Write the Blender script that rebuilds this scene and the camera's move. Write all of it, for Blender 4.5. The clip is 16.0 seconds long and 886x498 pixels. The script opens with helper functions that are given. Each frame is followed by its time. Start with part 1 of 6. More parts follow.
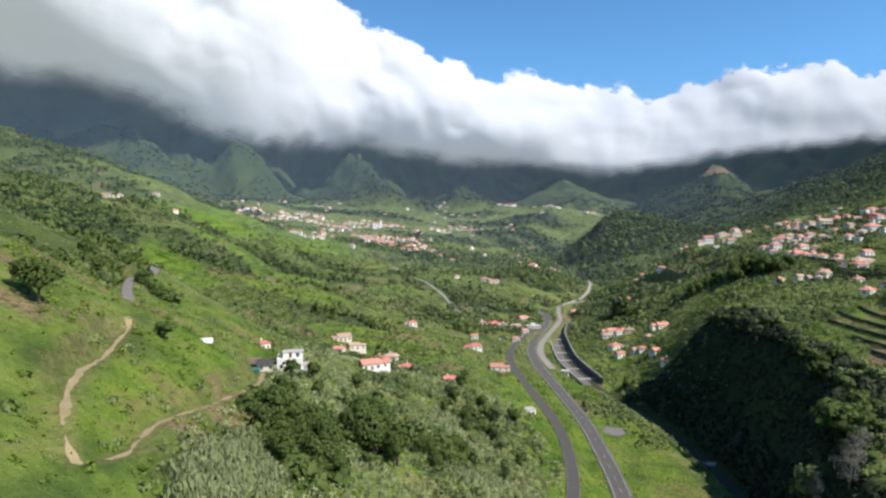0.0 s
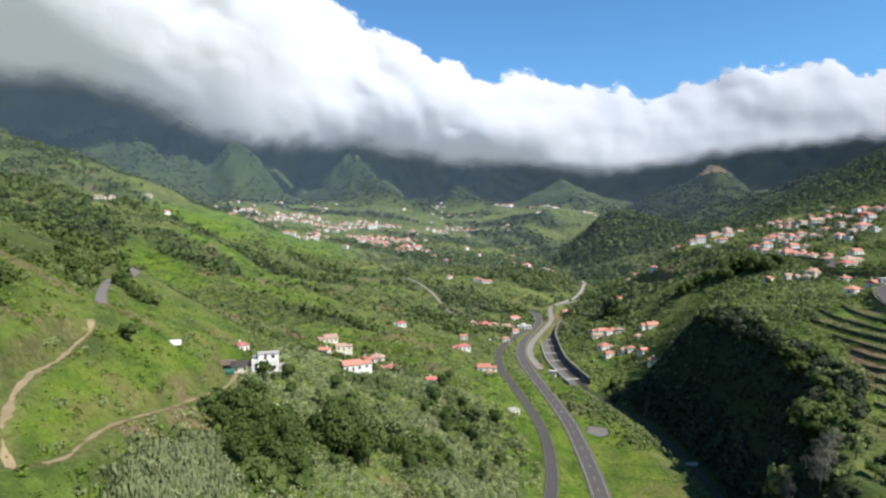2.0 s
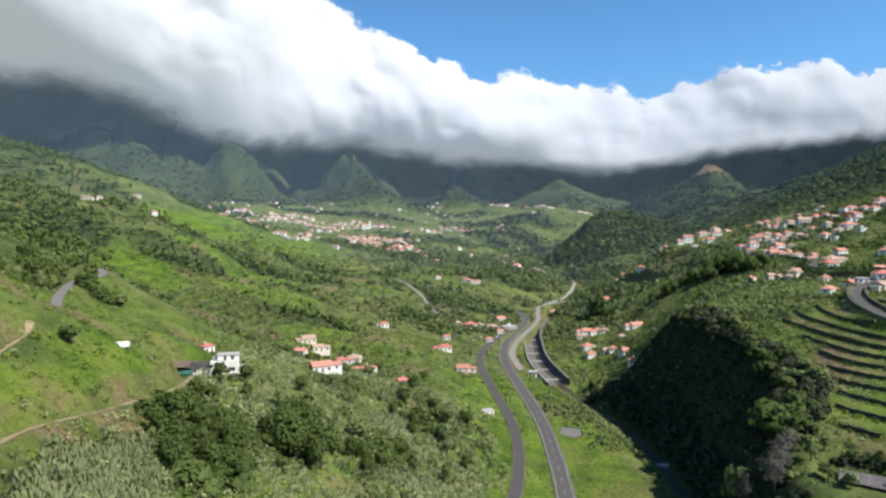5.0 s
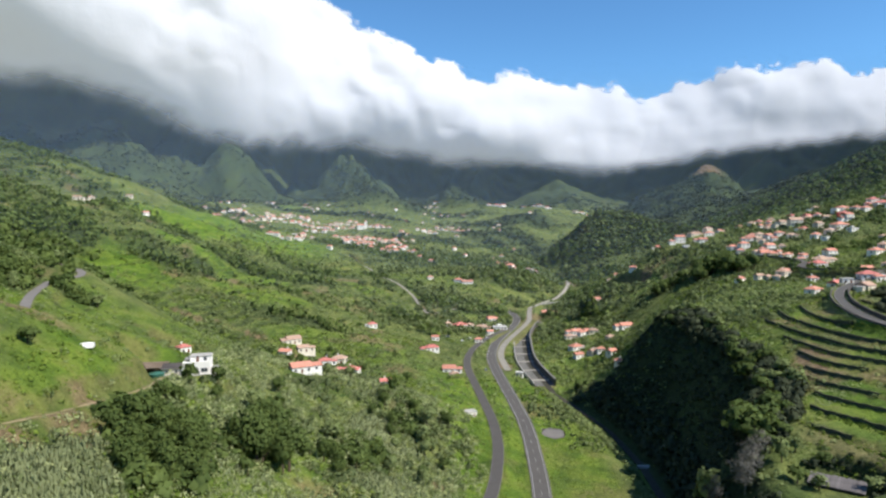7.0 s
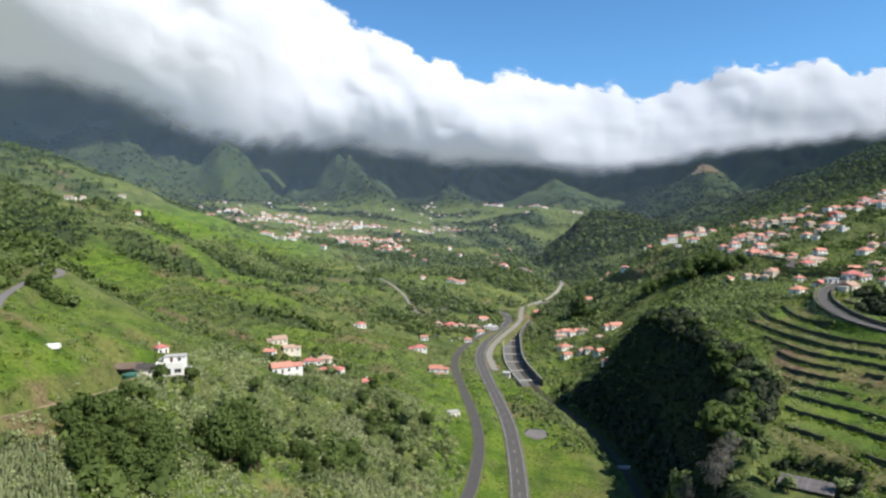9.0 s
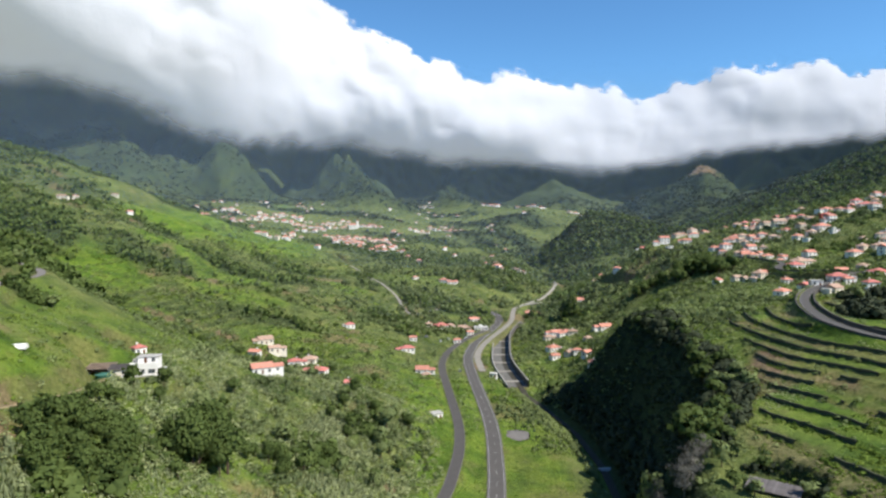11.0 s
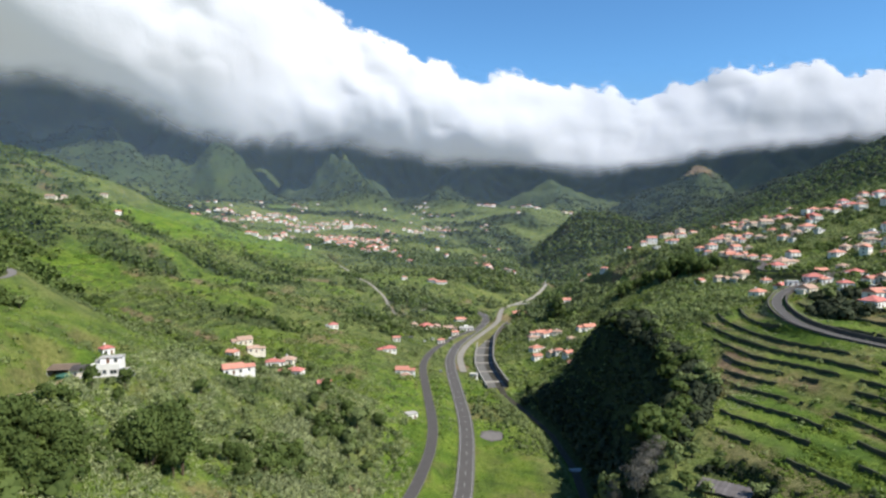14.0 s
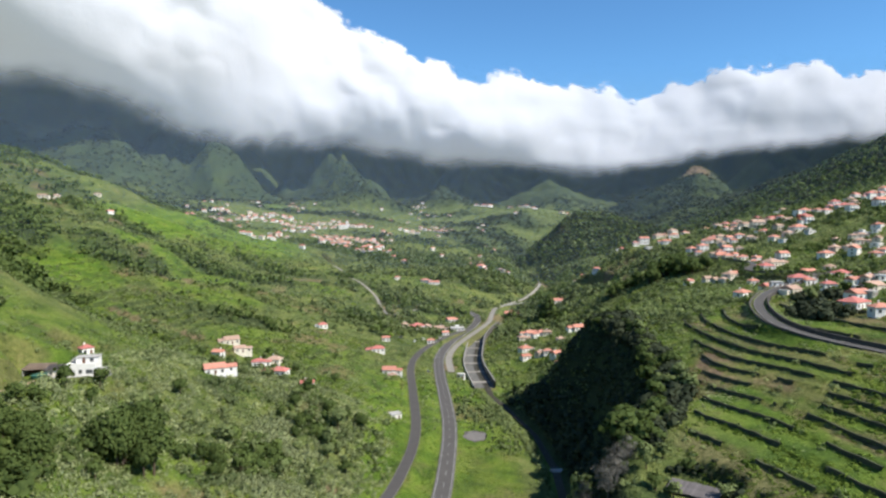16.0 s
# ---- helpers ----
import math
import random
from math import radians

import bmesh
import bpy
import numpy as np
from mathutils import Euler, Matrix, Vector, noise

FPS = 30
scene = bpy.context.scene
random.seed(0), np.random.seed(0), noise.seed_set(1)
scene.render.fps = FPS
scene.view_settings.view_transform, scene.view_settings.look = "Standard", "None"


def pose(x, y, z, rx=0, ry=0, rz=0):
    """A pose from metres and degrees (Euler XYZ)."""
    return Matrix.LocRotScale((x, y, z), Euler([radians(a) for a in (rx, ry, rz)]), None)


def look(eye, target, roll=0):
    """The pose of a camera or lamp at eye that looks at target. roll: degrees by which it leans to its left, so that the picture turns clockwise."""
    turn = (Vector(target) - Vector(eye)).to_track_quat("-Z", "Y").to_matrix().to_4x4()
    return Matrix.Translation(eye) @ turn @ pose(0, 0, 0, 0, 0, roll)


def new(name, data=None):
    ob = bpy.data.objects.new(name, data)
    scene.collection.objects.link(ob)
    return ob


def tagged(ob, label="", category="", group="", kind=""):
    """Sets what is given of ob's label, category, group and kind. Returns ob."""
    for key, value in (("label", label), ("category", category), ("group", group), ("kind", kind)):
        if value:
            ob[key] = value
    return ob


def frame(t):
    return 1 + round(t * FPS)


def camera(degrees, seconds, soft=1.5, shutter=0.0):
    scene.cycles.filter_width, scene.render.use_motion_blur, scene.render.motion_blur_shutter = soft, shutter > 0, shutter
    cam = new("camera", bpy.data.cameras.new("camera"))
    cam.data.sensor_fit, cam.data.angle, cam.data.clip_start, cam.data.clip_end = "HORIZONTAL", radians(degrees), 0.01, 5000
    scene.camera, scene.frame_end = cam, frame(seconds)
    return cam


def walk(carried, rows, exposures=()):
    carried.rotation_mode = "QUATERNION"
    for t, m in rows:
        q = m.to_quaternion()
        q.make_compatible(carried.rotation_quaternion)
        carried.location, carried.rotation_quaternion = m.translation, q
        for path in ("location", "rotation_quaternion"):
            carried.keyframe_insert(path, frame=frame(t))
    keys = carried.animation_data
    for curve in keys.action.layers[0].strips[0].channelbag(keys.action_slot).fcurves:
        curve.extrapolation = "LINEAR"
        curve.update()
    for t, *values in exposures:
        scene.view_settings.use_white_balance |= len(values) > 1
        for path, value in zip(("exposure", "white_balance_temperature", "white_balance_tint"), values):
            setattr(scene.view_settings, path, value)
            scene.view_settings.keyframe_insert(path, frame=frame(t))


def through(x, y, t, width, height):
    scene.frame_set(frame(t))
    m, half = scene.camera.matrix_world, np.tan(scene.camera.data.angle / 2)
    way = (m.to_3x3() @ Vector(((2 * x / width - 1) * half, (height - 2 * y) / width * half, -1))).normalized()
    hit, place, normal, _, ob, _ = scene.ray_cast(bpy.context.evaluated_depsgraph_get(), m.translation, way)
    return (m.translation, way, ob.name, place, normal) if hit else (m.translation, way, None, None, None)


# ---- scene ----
cam = camera(70.0, 16.0, soft=2.4)
PATH = [
    (0, (-0.991, -0.177, 112.976), (-0.821, 1.814, 112.89), -0.2),
    (0.5, (1.332, -0.208, 112.985), (1.502, 1.783, 112.899), -0.3),
    (1, (3.658, -0.247, 112.998), (3.829, 1.744, 112.913), -0.3),
    (1.5, (6.02, -0.304, 113.012), (6.191, 1.687, 112.927), -0.3),
    (2, (8.441, -0.372, 113.022), (8.611, 1.619, 112.937), -0.4),
    (2.5, (10.921, -0.432, 113.025), (11.09, 1.559, 112.941), -0.4),
    (3, (13.442, -0.468, 113.023), (13.611, 1.523, 112.939), -0.4),
    (3.5, (15.988, -0.461, 113.015), (16.156, 1.53, 112.93), -0.5),
    (4, (18.524, -0.383, 113.001), (18.693, 1.608, 112.916), -0.5),
    (6.5, (31.038, 0.361, 112.843), (31.206, 2.352, 112.759), -0.5),
    (7, (33.486, 0.49, 112.831), (33.654, 2.481, 112.747), -0.5),
    (7.5, (35.877, 0.61, 112.826), (36.044, 2.601, 112.741), -0.5),
    (8, (38.229, 0.713, 112.831), (38.397, 2.704, 112.746), -0.5),
    (8.5, (40.565, 0.78, 112.841), (40.732, 2.772, 112.756), -0.5),
    (9, (42.897, 0.787, 112.864), (43.065, 2.778, 112.779), -0.5),
    (11.5, (54.629, 0.433, 113.208), (54.796, 2.425, 113.123), -0.3),
    (12, (56.959, 0.316, 113.24), (57.126, 2.308, 113.154), -0.3),
    (12.5, (59.266, 0.164, 113.265), (59.433, 2.156, 113.18), -0.3),
    (13, (61.546, 0.002, 113.29), (61.714, 1.993, 113.205), -0.3),
    (13.5, (63.804, -0.165, 113.311), (63.971, 1.826, 113.227), -0.2),
    (14, (66.037, -0.336, 113.331), (66.205, 1.655, 113.246), -0.3),
    (14.5, (68.242, -0.515, 113.35), (68.41, 1.476, 113.265), -0.3),
    (15, (70.428, -0.694, 113.37), (70.596, 1.297, 113.286), -0.2),
    (15.5, (72.613, -0.871, 113.385), (72.781, 1.12, 113.3), -0.2),
    (16, (74.803, -1.046, 113.393), (74.971, 0.945, 113.308), -0.2),
]
walk(cam, [(t, look(eye, target, roll)) for t, eye, target, roll in PATH], ((0, 0.5), (16, 0.5)))

# ---- world, sun ----
SUN_DIR = Vector((0.74, -0.48, 0.99)).normalized()
world = bpy.data.worlds.new("sky")
scene.world = world
world.use_nodes = True
wn = world.node_tree.nodes
sky_tex = wn.new("ShaderNodeTexSky")
sky_tex.sky_type = "NISHITA"
sky_tex.sun_disc = False
sky_tex.sun_elevation = math.asin(SUN_DIR.z)
sky_tex.sun_rotation = math.atan2(SUN_DIR.x, SUN_DIR.y)
sky_tex.altitude = 1500
sky_tex.air_density = 1.0
sky_tex.dust_density = 0.0
sky_tex.ozone_density = 1.0
wn["Background"].inputs["Strength"].default_value = 0.108
tint = wn.new("ShaderNodeMix")
tint.data_type, tint.blend_type = "RGBA", "MULTIPLY"
tint.inputs[0].default_value = 1.0
tint.inputs[7].default_value = (0.58, 0.96, 1.20, 1)
world.node_tree.links.new(sky_tex.outputs[0], tint.inputs[6])
world.node_tree.links.new(tint.outputs[2], wn["Background"].inputs["Color"])

sun = new("sun", bpy.data.lights.new("sun", "SUN"))
sun.data.energy = 5.0
sun.data.angle = radians(0.5)
sun.data.color = (1.0, 0.94, 0.83)
sun.matrix_world = look(SUN_DIR * 400, (0, 0, 0))


# ---- materials ----
def material(name, rough=0.9):
    m = bpy.data.materials.new(name)
    m.use_nodes = True
    b = m.node_tree.nodes["Principled BSDF"]
    b.inputs["Roughness"].default_value = rough
    b.inputs["Specular IOR Level"].default_value = 0.2
    return m, m.node_tree.nodes, m.node_tree.links, b


def noise_node(n, l, scale, detail=4, coord=None, rough=0.6):
    t = n.new("ShaderNodeTexNoise")
    t.inputs["Scale"].default_value = scale
    t.inputs["Detail"].default_value = detail
    t.inputs["Roughness"].default_value = rough
    if coord is not None:
        l.new(coord, t.inputs["Vector"])
    return t


def ramp(n, l, fac, stops):
    r = n.new("ShaderNodeValToRGB")
    l.new(fac, r.inputs[0])
    while len(r.color_ramp.elements) < len(stops):
        r.color_ramp.elements.new(0.5)
    for e, (p, c) in zip(r.color_ramp.elements, stops):
        e.position = p
        e.color = (*c, 1)
    return r


def mixc(n, l, fac, a, b, kind="MIX"):
    m = n.new("ShaderNodeMix")
    m.data_type, m.blend_type = "RGBA", kind
    for sock, v in ((m.inputs[0], fac), (m.inputs[6], a), (m.inputs[7], b)):
        if isinstance(v, (int, float)):
            sock.default_value = v
        elif isinstance(v, tuple):
            sock.default_value = (*v, 1)
        else:
            l.new(v, sock)
    return m.outputs[2]


def math_node(n, l, op, a, b=0.0):
    m = n.new("ShaderNodeMath")
    m.operation = op
    for i, v in enumerate((a, b)):
        if isinstance(v, (int, float)):
            m.inputs[i].default_value = v
        else:
            l.new(v, m.inputs[i])
    return m.outputs[0]


def bump(n, l, b, height, strength, dist):
    k = n.new("ShaderNodeBump")
    k.inputs["Strength"].default_value = strength
    k.inputs["Distance"].default_value = dist
    l.new(height, k.inputs["Height"])
    l.new(k.outputs[0], b.inputs["Normal"])


def ground_material():
    m, n, l, b = material("ground_cover", 0.95)
    co = n.new("ShaderNodeTexCoord").outputs["Object"]
    big = noise_node(n, l, 0.012, 5, co)
    mid = noise_node(n, l, 0.07, 5, co)
    fine = noise_node(n, l, 0.55, 4, co, 0.7)
    scrub = ramp(n, l, mid.outputs[0], [(0.30, (0.060, 0.088, 0.024)), (0.45, (0.108, 0.140, 0.038)),
                                        (0.60, (0.155, 0.180, 0.052)), (0.75, (0.215, 0.195, 0.085))])
    lush = ramp(n, l, mid.outputs[0], [(0.30, (0.046, 0.090, 0.010)), (0.44, (0.082, 0.150, 0.013)),
                                       (0.57, (0.140, 0.212, 0.022)), (0.72, (0.170, 0.182, 0.046))])
    meadow = n.new("ShaderNodeAttribute")
    meadow.attribute_name = "meadow"
    soil = n.new("ShaderNodeAttribute")
    soil.attribute_name = "soil"
    wood = n.new("ShaderNodeAttribute")
    wood.attribute_name = "wood"
    c = mixc(n, l, meadow.outputs["Fac"], scrub.outputs[0], lush.outputs[0])
    dry = ramp(n, l, big.outputs[0], [(0.50, (0, 0, 0)), (0.72, (1, 1, 1))])
    c = mixc(n, l, math_node(n, l, "MULTIPLY", dry.outputs[0], 0.2), c, (0.150, 0.135, 0.055))
    # wood darkens the ground of the stands; it carries the crag's shade too
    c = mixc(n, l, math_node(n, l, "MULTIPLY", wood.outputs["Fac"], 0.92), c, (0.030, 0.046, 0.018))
    thick = noise_node(n, l, 0.028, 6, co, 0.65)
    copse = ramp(n, l, thick.outputs[0], [(0.50, (0, 0, 0)), (0.60, (1, 1, 1))])
    rough_land = math_node(n, l, "SUBTRACT", 1.0, meadow.outputs["Fac"])
    c = mixc(n, l, math_node(n, l, "MULTIPLY", math_node(n, l, "MULTIPLY", copse.outputs[0], rough_land), 0.6), c, (0.046, 0.070, 0.022))
    earth = ramp(n, l, fine.outputs[0], [(0.3, (0.13, 0.085, 0.05)), (0.7, (0.27, 0.19, 0.115))])
    c = mixc(n, l, soil.outputs["Fac"], c, earth.outputs[0])
    tuft = noise_node(n, l, 2.3, 3, co, 0.7)
    both = math_node(n, l, "ADD", math_node(n, l, "MULTIPLY", fine.outputs[0], 0.6), math_node(n, l, "MULTIPLY", tuft.outputs[0], 0.4))
    grain = ramp(n, l, both, [(0.30, (0.42, 0.45, 0.40)), (0.70, (1.45, 1.42, 1.45))])
    c = mixc(n, l, 0.8, c, grain.outputs[0], "MULTIPLY")
    l.new(c, b.inputs["Base Color"])
    bump(n, l, b, both, 0.8, 2.2)
    return m


def toned(c, grey=0.12):
    """A leaf colour mixed part of the way towards its own grey."""
    y = 0.3 * c[0] + 0.6 * c[1] + 0.1 * c[2]
    return [v * (1 - grey) + y * grey for v in c]


def leaf_material(name, dark, light, scale=0.085, through=0.25, grey=0.2):
    """Leaves: colour by stand and by leaf clump, with some light coming through."""
    m, n, l, b = material(name, 0.75)
    co = n.new("ShaderNodeTexCoord").outputs["Object"]
    geo = n.new("ShaderNodeNewGeometry")
    stand = noise_node(n, l, scale, 3, co)
    k = math_node(n, l, "ADD", math_node(n, l, "MULTIPLY", stand.outputs[0], 2.3),
                  math_node(n, l, "MULTIPLY", geo.outputs["Random Per Island"], 0.42))
    k = math_node(n, l, "SUBTRACT", k, 0.86)
    c = mixc(n, l, k, tuple(toned(dark, grey)), tuple(toned(light, grey)))
    l.new(c, b.inputs["Base Color"])
    t = n.new("ShaderNodeBsdfTranslucent")
    l.new(c, t.inputs[0])
    mx = n.new("ShaderNodeMixShader")
    mx.inputs[0].default_value = through
    l.new(b.outputs[0], mx.inputs[1])
    l.new(t.outputs[0], mx.inputs[2])
    l.new(mx.outputs[0], n["Material Output"].inputs[0])
    return m


def plain_material(name, color, rough=0.8, vary=0.25, scale=0.6, spec=0.2):
    """A worn surface: streaks and spots at two sizes, a slightly different tone for each object."""
    m, n, l, b = material(name, rough)
    b.inputs["Specular IOR Level"].default_value = spec
    co = n.new("ShaderNodeTexCoord").outputs["Object"]
    info = n.new("ShaderNodeObjectInfo")
    a = noise_node(n, l, scale, 5, co)
    f = noise_node(n, l, scale * 9, 3, co)
    k = math_node(n, l, "ADD", math_node(n, l, "MULTIPLY", a.outputs[0], 0.6), math_node(n, l, "MULTIPLY", f.outputs[0], 0.25))
    k = math_node(n, l, "ADD", k, math_node(n, l, "MULTIPLY", info.outputs["Random"], 0.25))
    lo = tuple(v * (1 - vary) for v in color)
    hi = tuple(min(1, v * (1 + vary * 0.6)) for v in color)
    r = ramp(n, l, k, [(0.3, lo), (0.75, hi)])
    l.new(r.outputs[0], b.inputs["Base Color"])
    bump(n, l, b, f.outputs[0], 0.25, 0.05)
    return m


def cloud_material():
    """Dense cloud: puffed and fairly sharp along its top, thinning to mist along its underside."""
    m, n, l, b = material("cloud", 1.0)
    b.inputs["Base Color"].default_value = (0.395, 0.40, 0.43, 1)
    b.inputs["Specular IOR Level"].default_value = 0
    # added glow that stands in for sunlight scattered within the cloud
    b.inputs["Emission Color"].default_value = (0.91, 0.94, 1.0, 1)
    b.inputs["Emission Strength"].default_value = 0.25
    co = n.new("ShaderNodeTexCoord").outputs["Object"]
    up, down = n.new("ShaderNodeAttribute"), n.new("ShaderNodeAttribute")
    up.attribute_name, down.attribute_name = "below_top", "above_base"
    puff = noise_node(n, l, 0.011, 7, co, 0.55)
    wisp = noise_node(n, l, 0.006, 5, co, 0.6)
    k = math_node(n, l, "ADD", math_node(n, l, "MULTIPLY", up.outputs["Fac"], 0.011), math_node(n, l, "MULTIPLY", math_node(n, l, "SUBTRACT", puff.outputs[0], 0.5), 2.2))
    crisp = ramp(n, l, k, [(0.0, (0, 0, 0)), (0.42, (1, 1, 1))])
    k = math_node(n, l, "ADD", math_node(n, l, "MULTIPLY", down.outputs["Fac"], 0.0085), math_node(n, l, "MULTIPLY", math_node(n, l, "SUBTRACT", wisp.outputs[0], 0.5), 0.9))
    soft = ramp(n, l, k, [(0.15, (0, 0, 0)), (0.85, (1, 1, 1))])
    for r in (crisp, soft):
        r.color_ramp.interpolation = "EASE"
    tr = n.new("ShaderNodeBsdfTransparent")
    mx = n.new("ShaderNodeMixShader")
    l.new(math_node(n, l, "MULTIPLY", crisp.outputs[0], soft.outputs[0]), mx.inputs[0])
    l.new(tr.outputs[0], mx.inputs[1])
    l.new(b.outputs[0], mx.inputs[2])
    l.new(mx.outputs[0], n["Material Output"].inputs[0])
    bump(n, l, b, puff.outputs[0], 0.1, 40)
    return m


def haze_sheet_material():
    """See-through bluish sheet that imitates aerial haze, a little denser in drifts."""
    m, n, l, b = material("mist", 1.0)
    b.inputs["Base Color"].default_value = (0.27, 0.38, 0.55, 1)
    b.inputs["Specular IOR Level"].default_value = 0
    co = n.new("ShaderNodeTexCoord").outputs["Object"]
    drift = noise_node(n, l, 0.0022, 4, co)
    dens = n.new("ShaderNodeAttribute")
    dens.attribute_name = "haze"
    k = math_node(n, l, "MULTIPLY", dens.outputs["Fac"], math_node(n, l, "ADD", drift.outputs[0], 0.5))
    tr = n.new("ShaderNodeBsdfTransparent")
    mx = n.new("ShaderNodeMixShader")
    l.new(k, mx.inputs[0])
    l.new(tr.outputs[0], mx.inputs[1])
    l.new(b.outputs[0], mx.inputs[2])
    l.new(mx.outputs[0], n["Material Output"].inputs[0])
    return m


M_GROUND = ground_material()
M_SHRUB = leaf_material("shrub_leaves", (0.115, 0.165, 0.038), (0.275, 0.345, 0.090), through=0.42)
M_BRIGHT = leaf_material("bright_leaves", (0.085, 0.150, 0.018), (0.235, 0.310, 0.046), through=0.42, grey=0.03)
M_HEATH = leaf_material("heath_leaves", (0.074, 0.112, 0.028), (0.185, 0.235, 0.066), through=0.4)
M_TREE = leaf_material("tree_leaves", (0.046, 0.077, 0.018), (0.168, 0.228, 0.056), through=0.45, grey=0.04)
M_REED = leaf_material("reed_leaves", (0.175, 0.220, 0.080), (0.335, 0.385, 0.160), through=0.5)
M_PALE = leaf_material("pale_scrub_leaves", (0.250, 0.300, 0.098), (0.460, 0.515, 0.195), through=0.5)
M_GREY = leaf_material("bare_twigs", (0.095, 0.093, 0.080), (0.205, 0.195, 0.172), through=0.2)
# the crag's shade is put into this dark leaf colour
M_LAUREL_SHADE = leaf_material("laurel_leaves", (0.020, 0.031, 0.013), (0.062, 0.082, 0.030), through=0.25)
M_CROP = leaf_material("crop_leaves", (0.040, 0.095, 0.022), (0.085, 0.165, 0.040), through=0.35, grey=0.03)
M_BARK = plain_material("bark", (0.09, 0.065, 0.045), 0.95)
M_KERB = plain_material("worn_kerb", (0.165, 0.158, 0.145), 0.9, 0.35, 0.3)
M_BED = plain_material("stony_bed", (0.125, 0.12, 0.11), 0.9, 0.5, 0.35)
M_APRON = plain_material("grey_apron", (0.27, 0.25, 0.215), 0.9, 0.35, 0.3)
M_ASPHALT = plain_material("asphalt", (0.082, 0.076, 0.071), 0.85, 0.2, 0.25)
M_LANE = plain_material("pale_old_asphalt", (0.17, 0.158, 0.148), 0.9, 0.25, 0.3)
M_LINE = plain_material("road_paint", (0.40, 0.40, 0.39), 0.7, 0.2)
M_CONCRETE = plain_material("concrete", (0.36, 0.35, 0.32), 0.9, 0.3, 0.3)
M_TERRACE = plain_material("mossy_basalt", (0.062, 0.066, 0.042), 0.95, 0.5, 0.5)
M_STONE = plain_material("basalt_wall", (0.10, 0.092, 0.085), 0.95, 0.4, 0.5)
M_WHITE = plain_material("white_render", (0.78, 0.76, 0.72), 0.85, 0.15)
M_CREAM = plain_material("cream_render", (0.70, 0.64, 0.53), 0.85, 0.18)
M_REDW = plain_material("red_render", (0.50, 0.09, 0.07), 0.85, 0.18)
M_TILE = plain_material("clay_tiles", (0.50, 0.225, 0.165), 0.85, 0.35, 0.8)
M_TILE_OLD = plain_material("old_clay_tiles", (0.40, 0.27, 0.205), 0.9, 0.35, 0.8)
M_TILE_RED = plain_material("red_tiles", (0.46, 0.165, 0.14), 0.8, 0.3, 0.8)
M_SLAB = plain_material("roof_slab", (0.45, 0.43, 0.40), 0.9, 0.3)
M_GLASS = plain_material("window_glass", (0.035, 0.045, 0.055), 0.15, 0.3, 0.6, 0.5)
M_WOODDOOR = plain_material("painted_door", (0.16, 0.08, 0.05), 0.6)
M_TRACK = plain_material("earth_track", (0.31, 0.245, 0.14), 0.95, 0.35, 0.25)
M_METAL = plain_material("galvanised_steel", (0.42, 0.43, 0.44), 0.45, 0.15)
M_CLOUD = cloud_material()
M_HAZE_SHEET = haze_sheet_material()

# ---- numeric helpers ----


def lattice(ix, iy, seed):
    h = (ix * 374761393 + iy * 668265263 + seed * 974711) & 0x7FFFFFFF
    h = ((h ^ (h >> 13)) * 1274126177) & 0x7FFFFFFF
    return ((h ^ (h >> 16)) & 0xFFFF) / 65535.0


def value_noise(x, y, seed=0):
    x0, y0 = np.floor(x).astype(np.int64), np.floor(y).astype(np.int64)
    fx, fy = x - x0, y - y0
    fx, fy = fx * fx * fx * (fx * (fx * 6 - 15) + 10), fy * fy * fy * (fy * (fy * 6 - 15) + 10)
    a, b_ = lattice(x0, y0, seed), lattice(x0 + 1, y0, seed)
    c, d = lattice(x0, y0 + 1, seed), lattice(x0 + 1, y0 + 1, seed)
    return (a * (1 - fx) + b_ * fx) * (1 - fy) + (c * (1 - fx) + d * fx) * fy


def fbm(x, y, size, octaves=4, seed=0, gain=0.5):
    """Noise between about -1 and 1 with features of the given size in metres."""
    out, amp, tot = 0.0, 1.0, 0.0
    for k in range(octaves):
        out = out + amp * (value_noise(x / size * 2 ** k + 17.3 * k, y / size * 2 ** k - 9.1 * k, seed + k) * 2 - 1)
        tot += amp
        amp *= gain
    return out / tot * 1.6


def smooth(a, b_, v):
    t = np.clip((v - a) / (b_ - a), 0, 1)
    return t * t * (3 - 2 * t)


def resample(points, step):
    """A smooth line through the given points, with a point every step metres."""
    p = np.array(points, float)
    n = len(p)
    q = np.vstack([2 * p[0] - p[1], p, 2 * p[-1] - p[-2]])
    out = []
    for i in range(n - 1):
        a, b_, c, d = q[i], q[i + 1], q[i + 2], q[i + 3]
        k = max(2, int(np.linalg.norm(c - b_) / step) + 1)
        t = np.linspace(0, 1, k, endpoint=False)[:, None]
        out.append(0.5 * (2 * b_ + (c - a) * t + (2 * a - 5 * b_ + 4 * c - d) * t ** 2 + (3 * b_ - a - 3 * c + d) * t ** 3))
    return np.vstack(out + [p[-1:]])


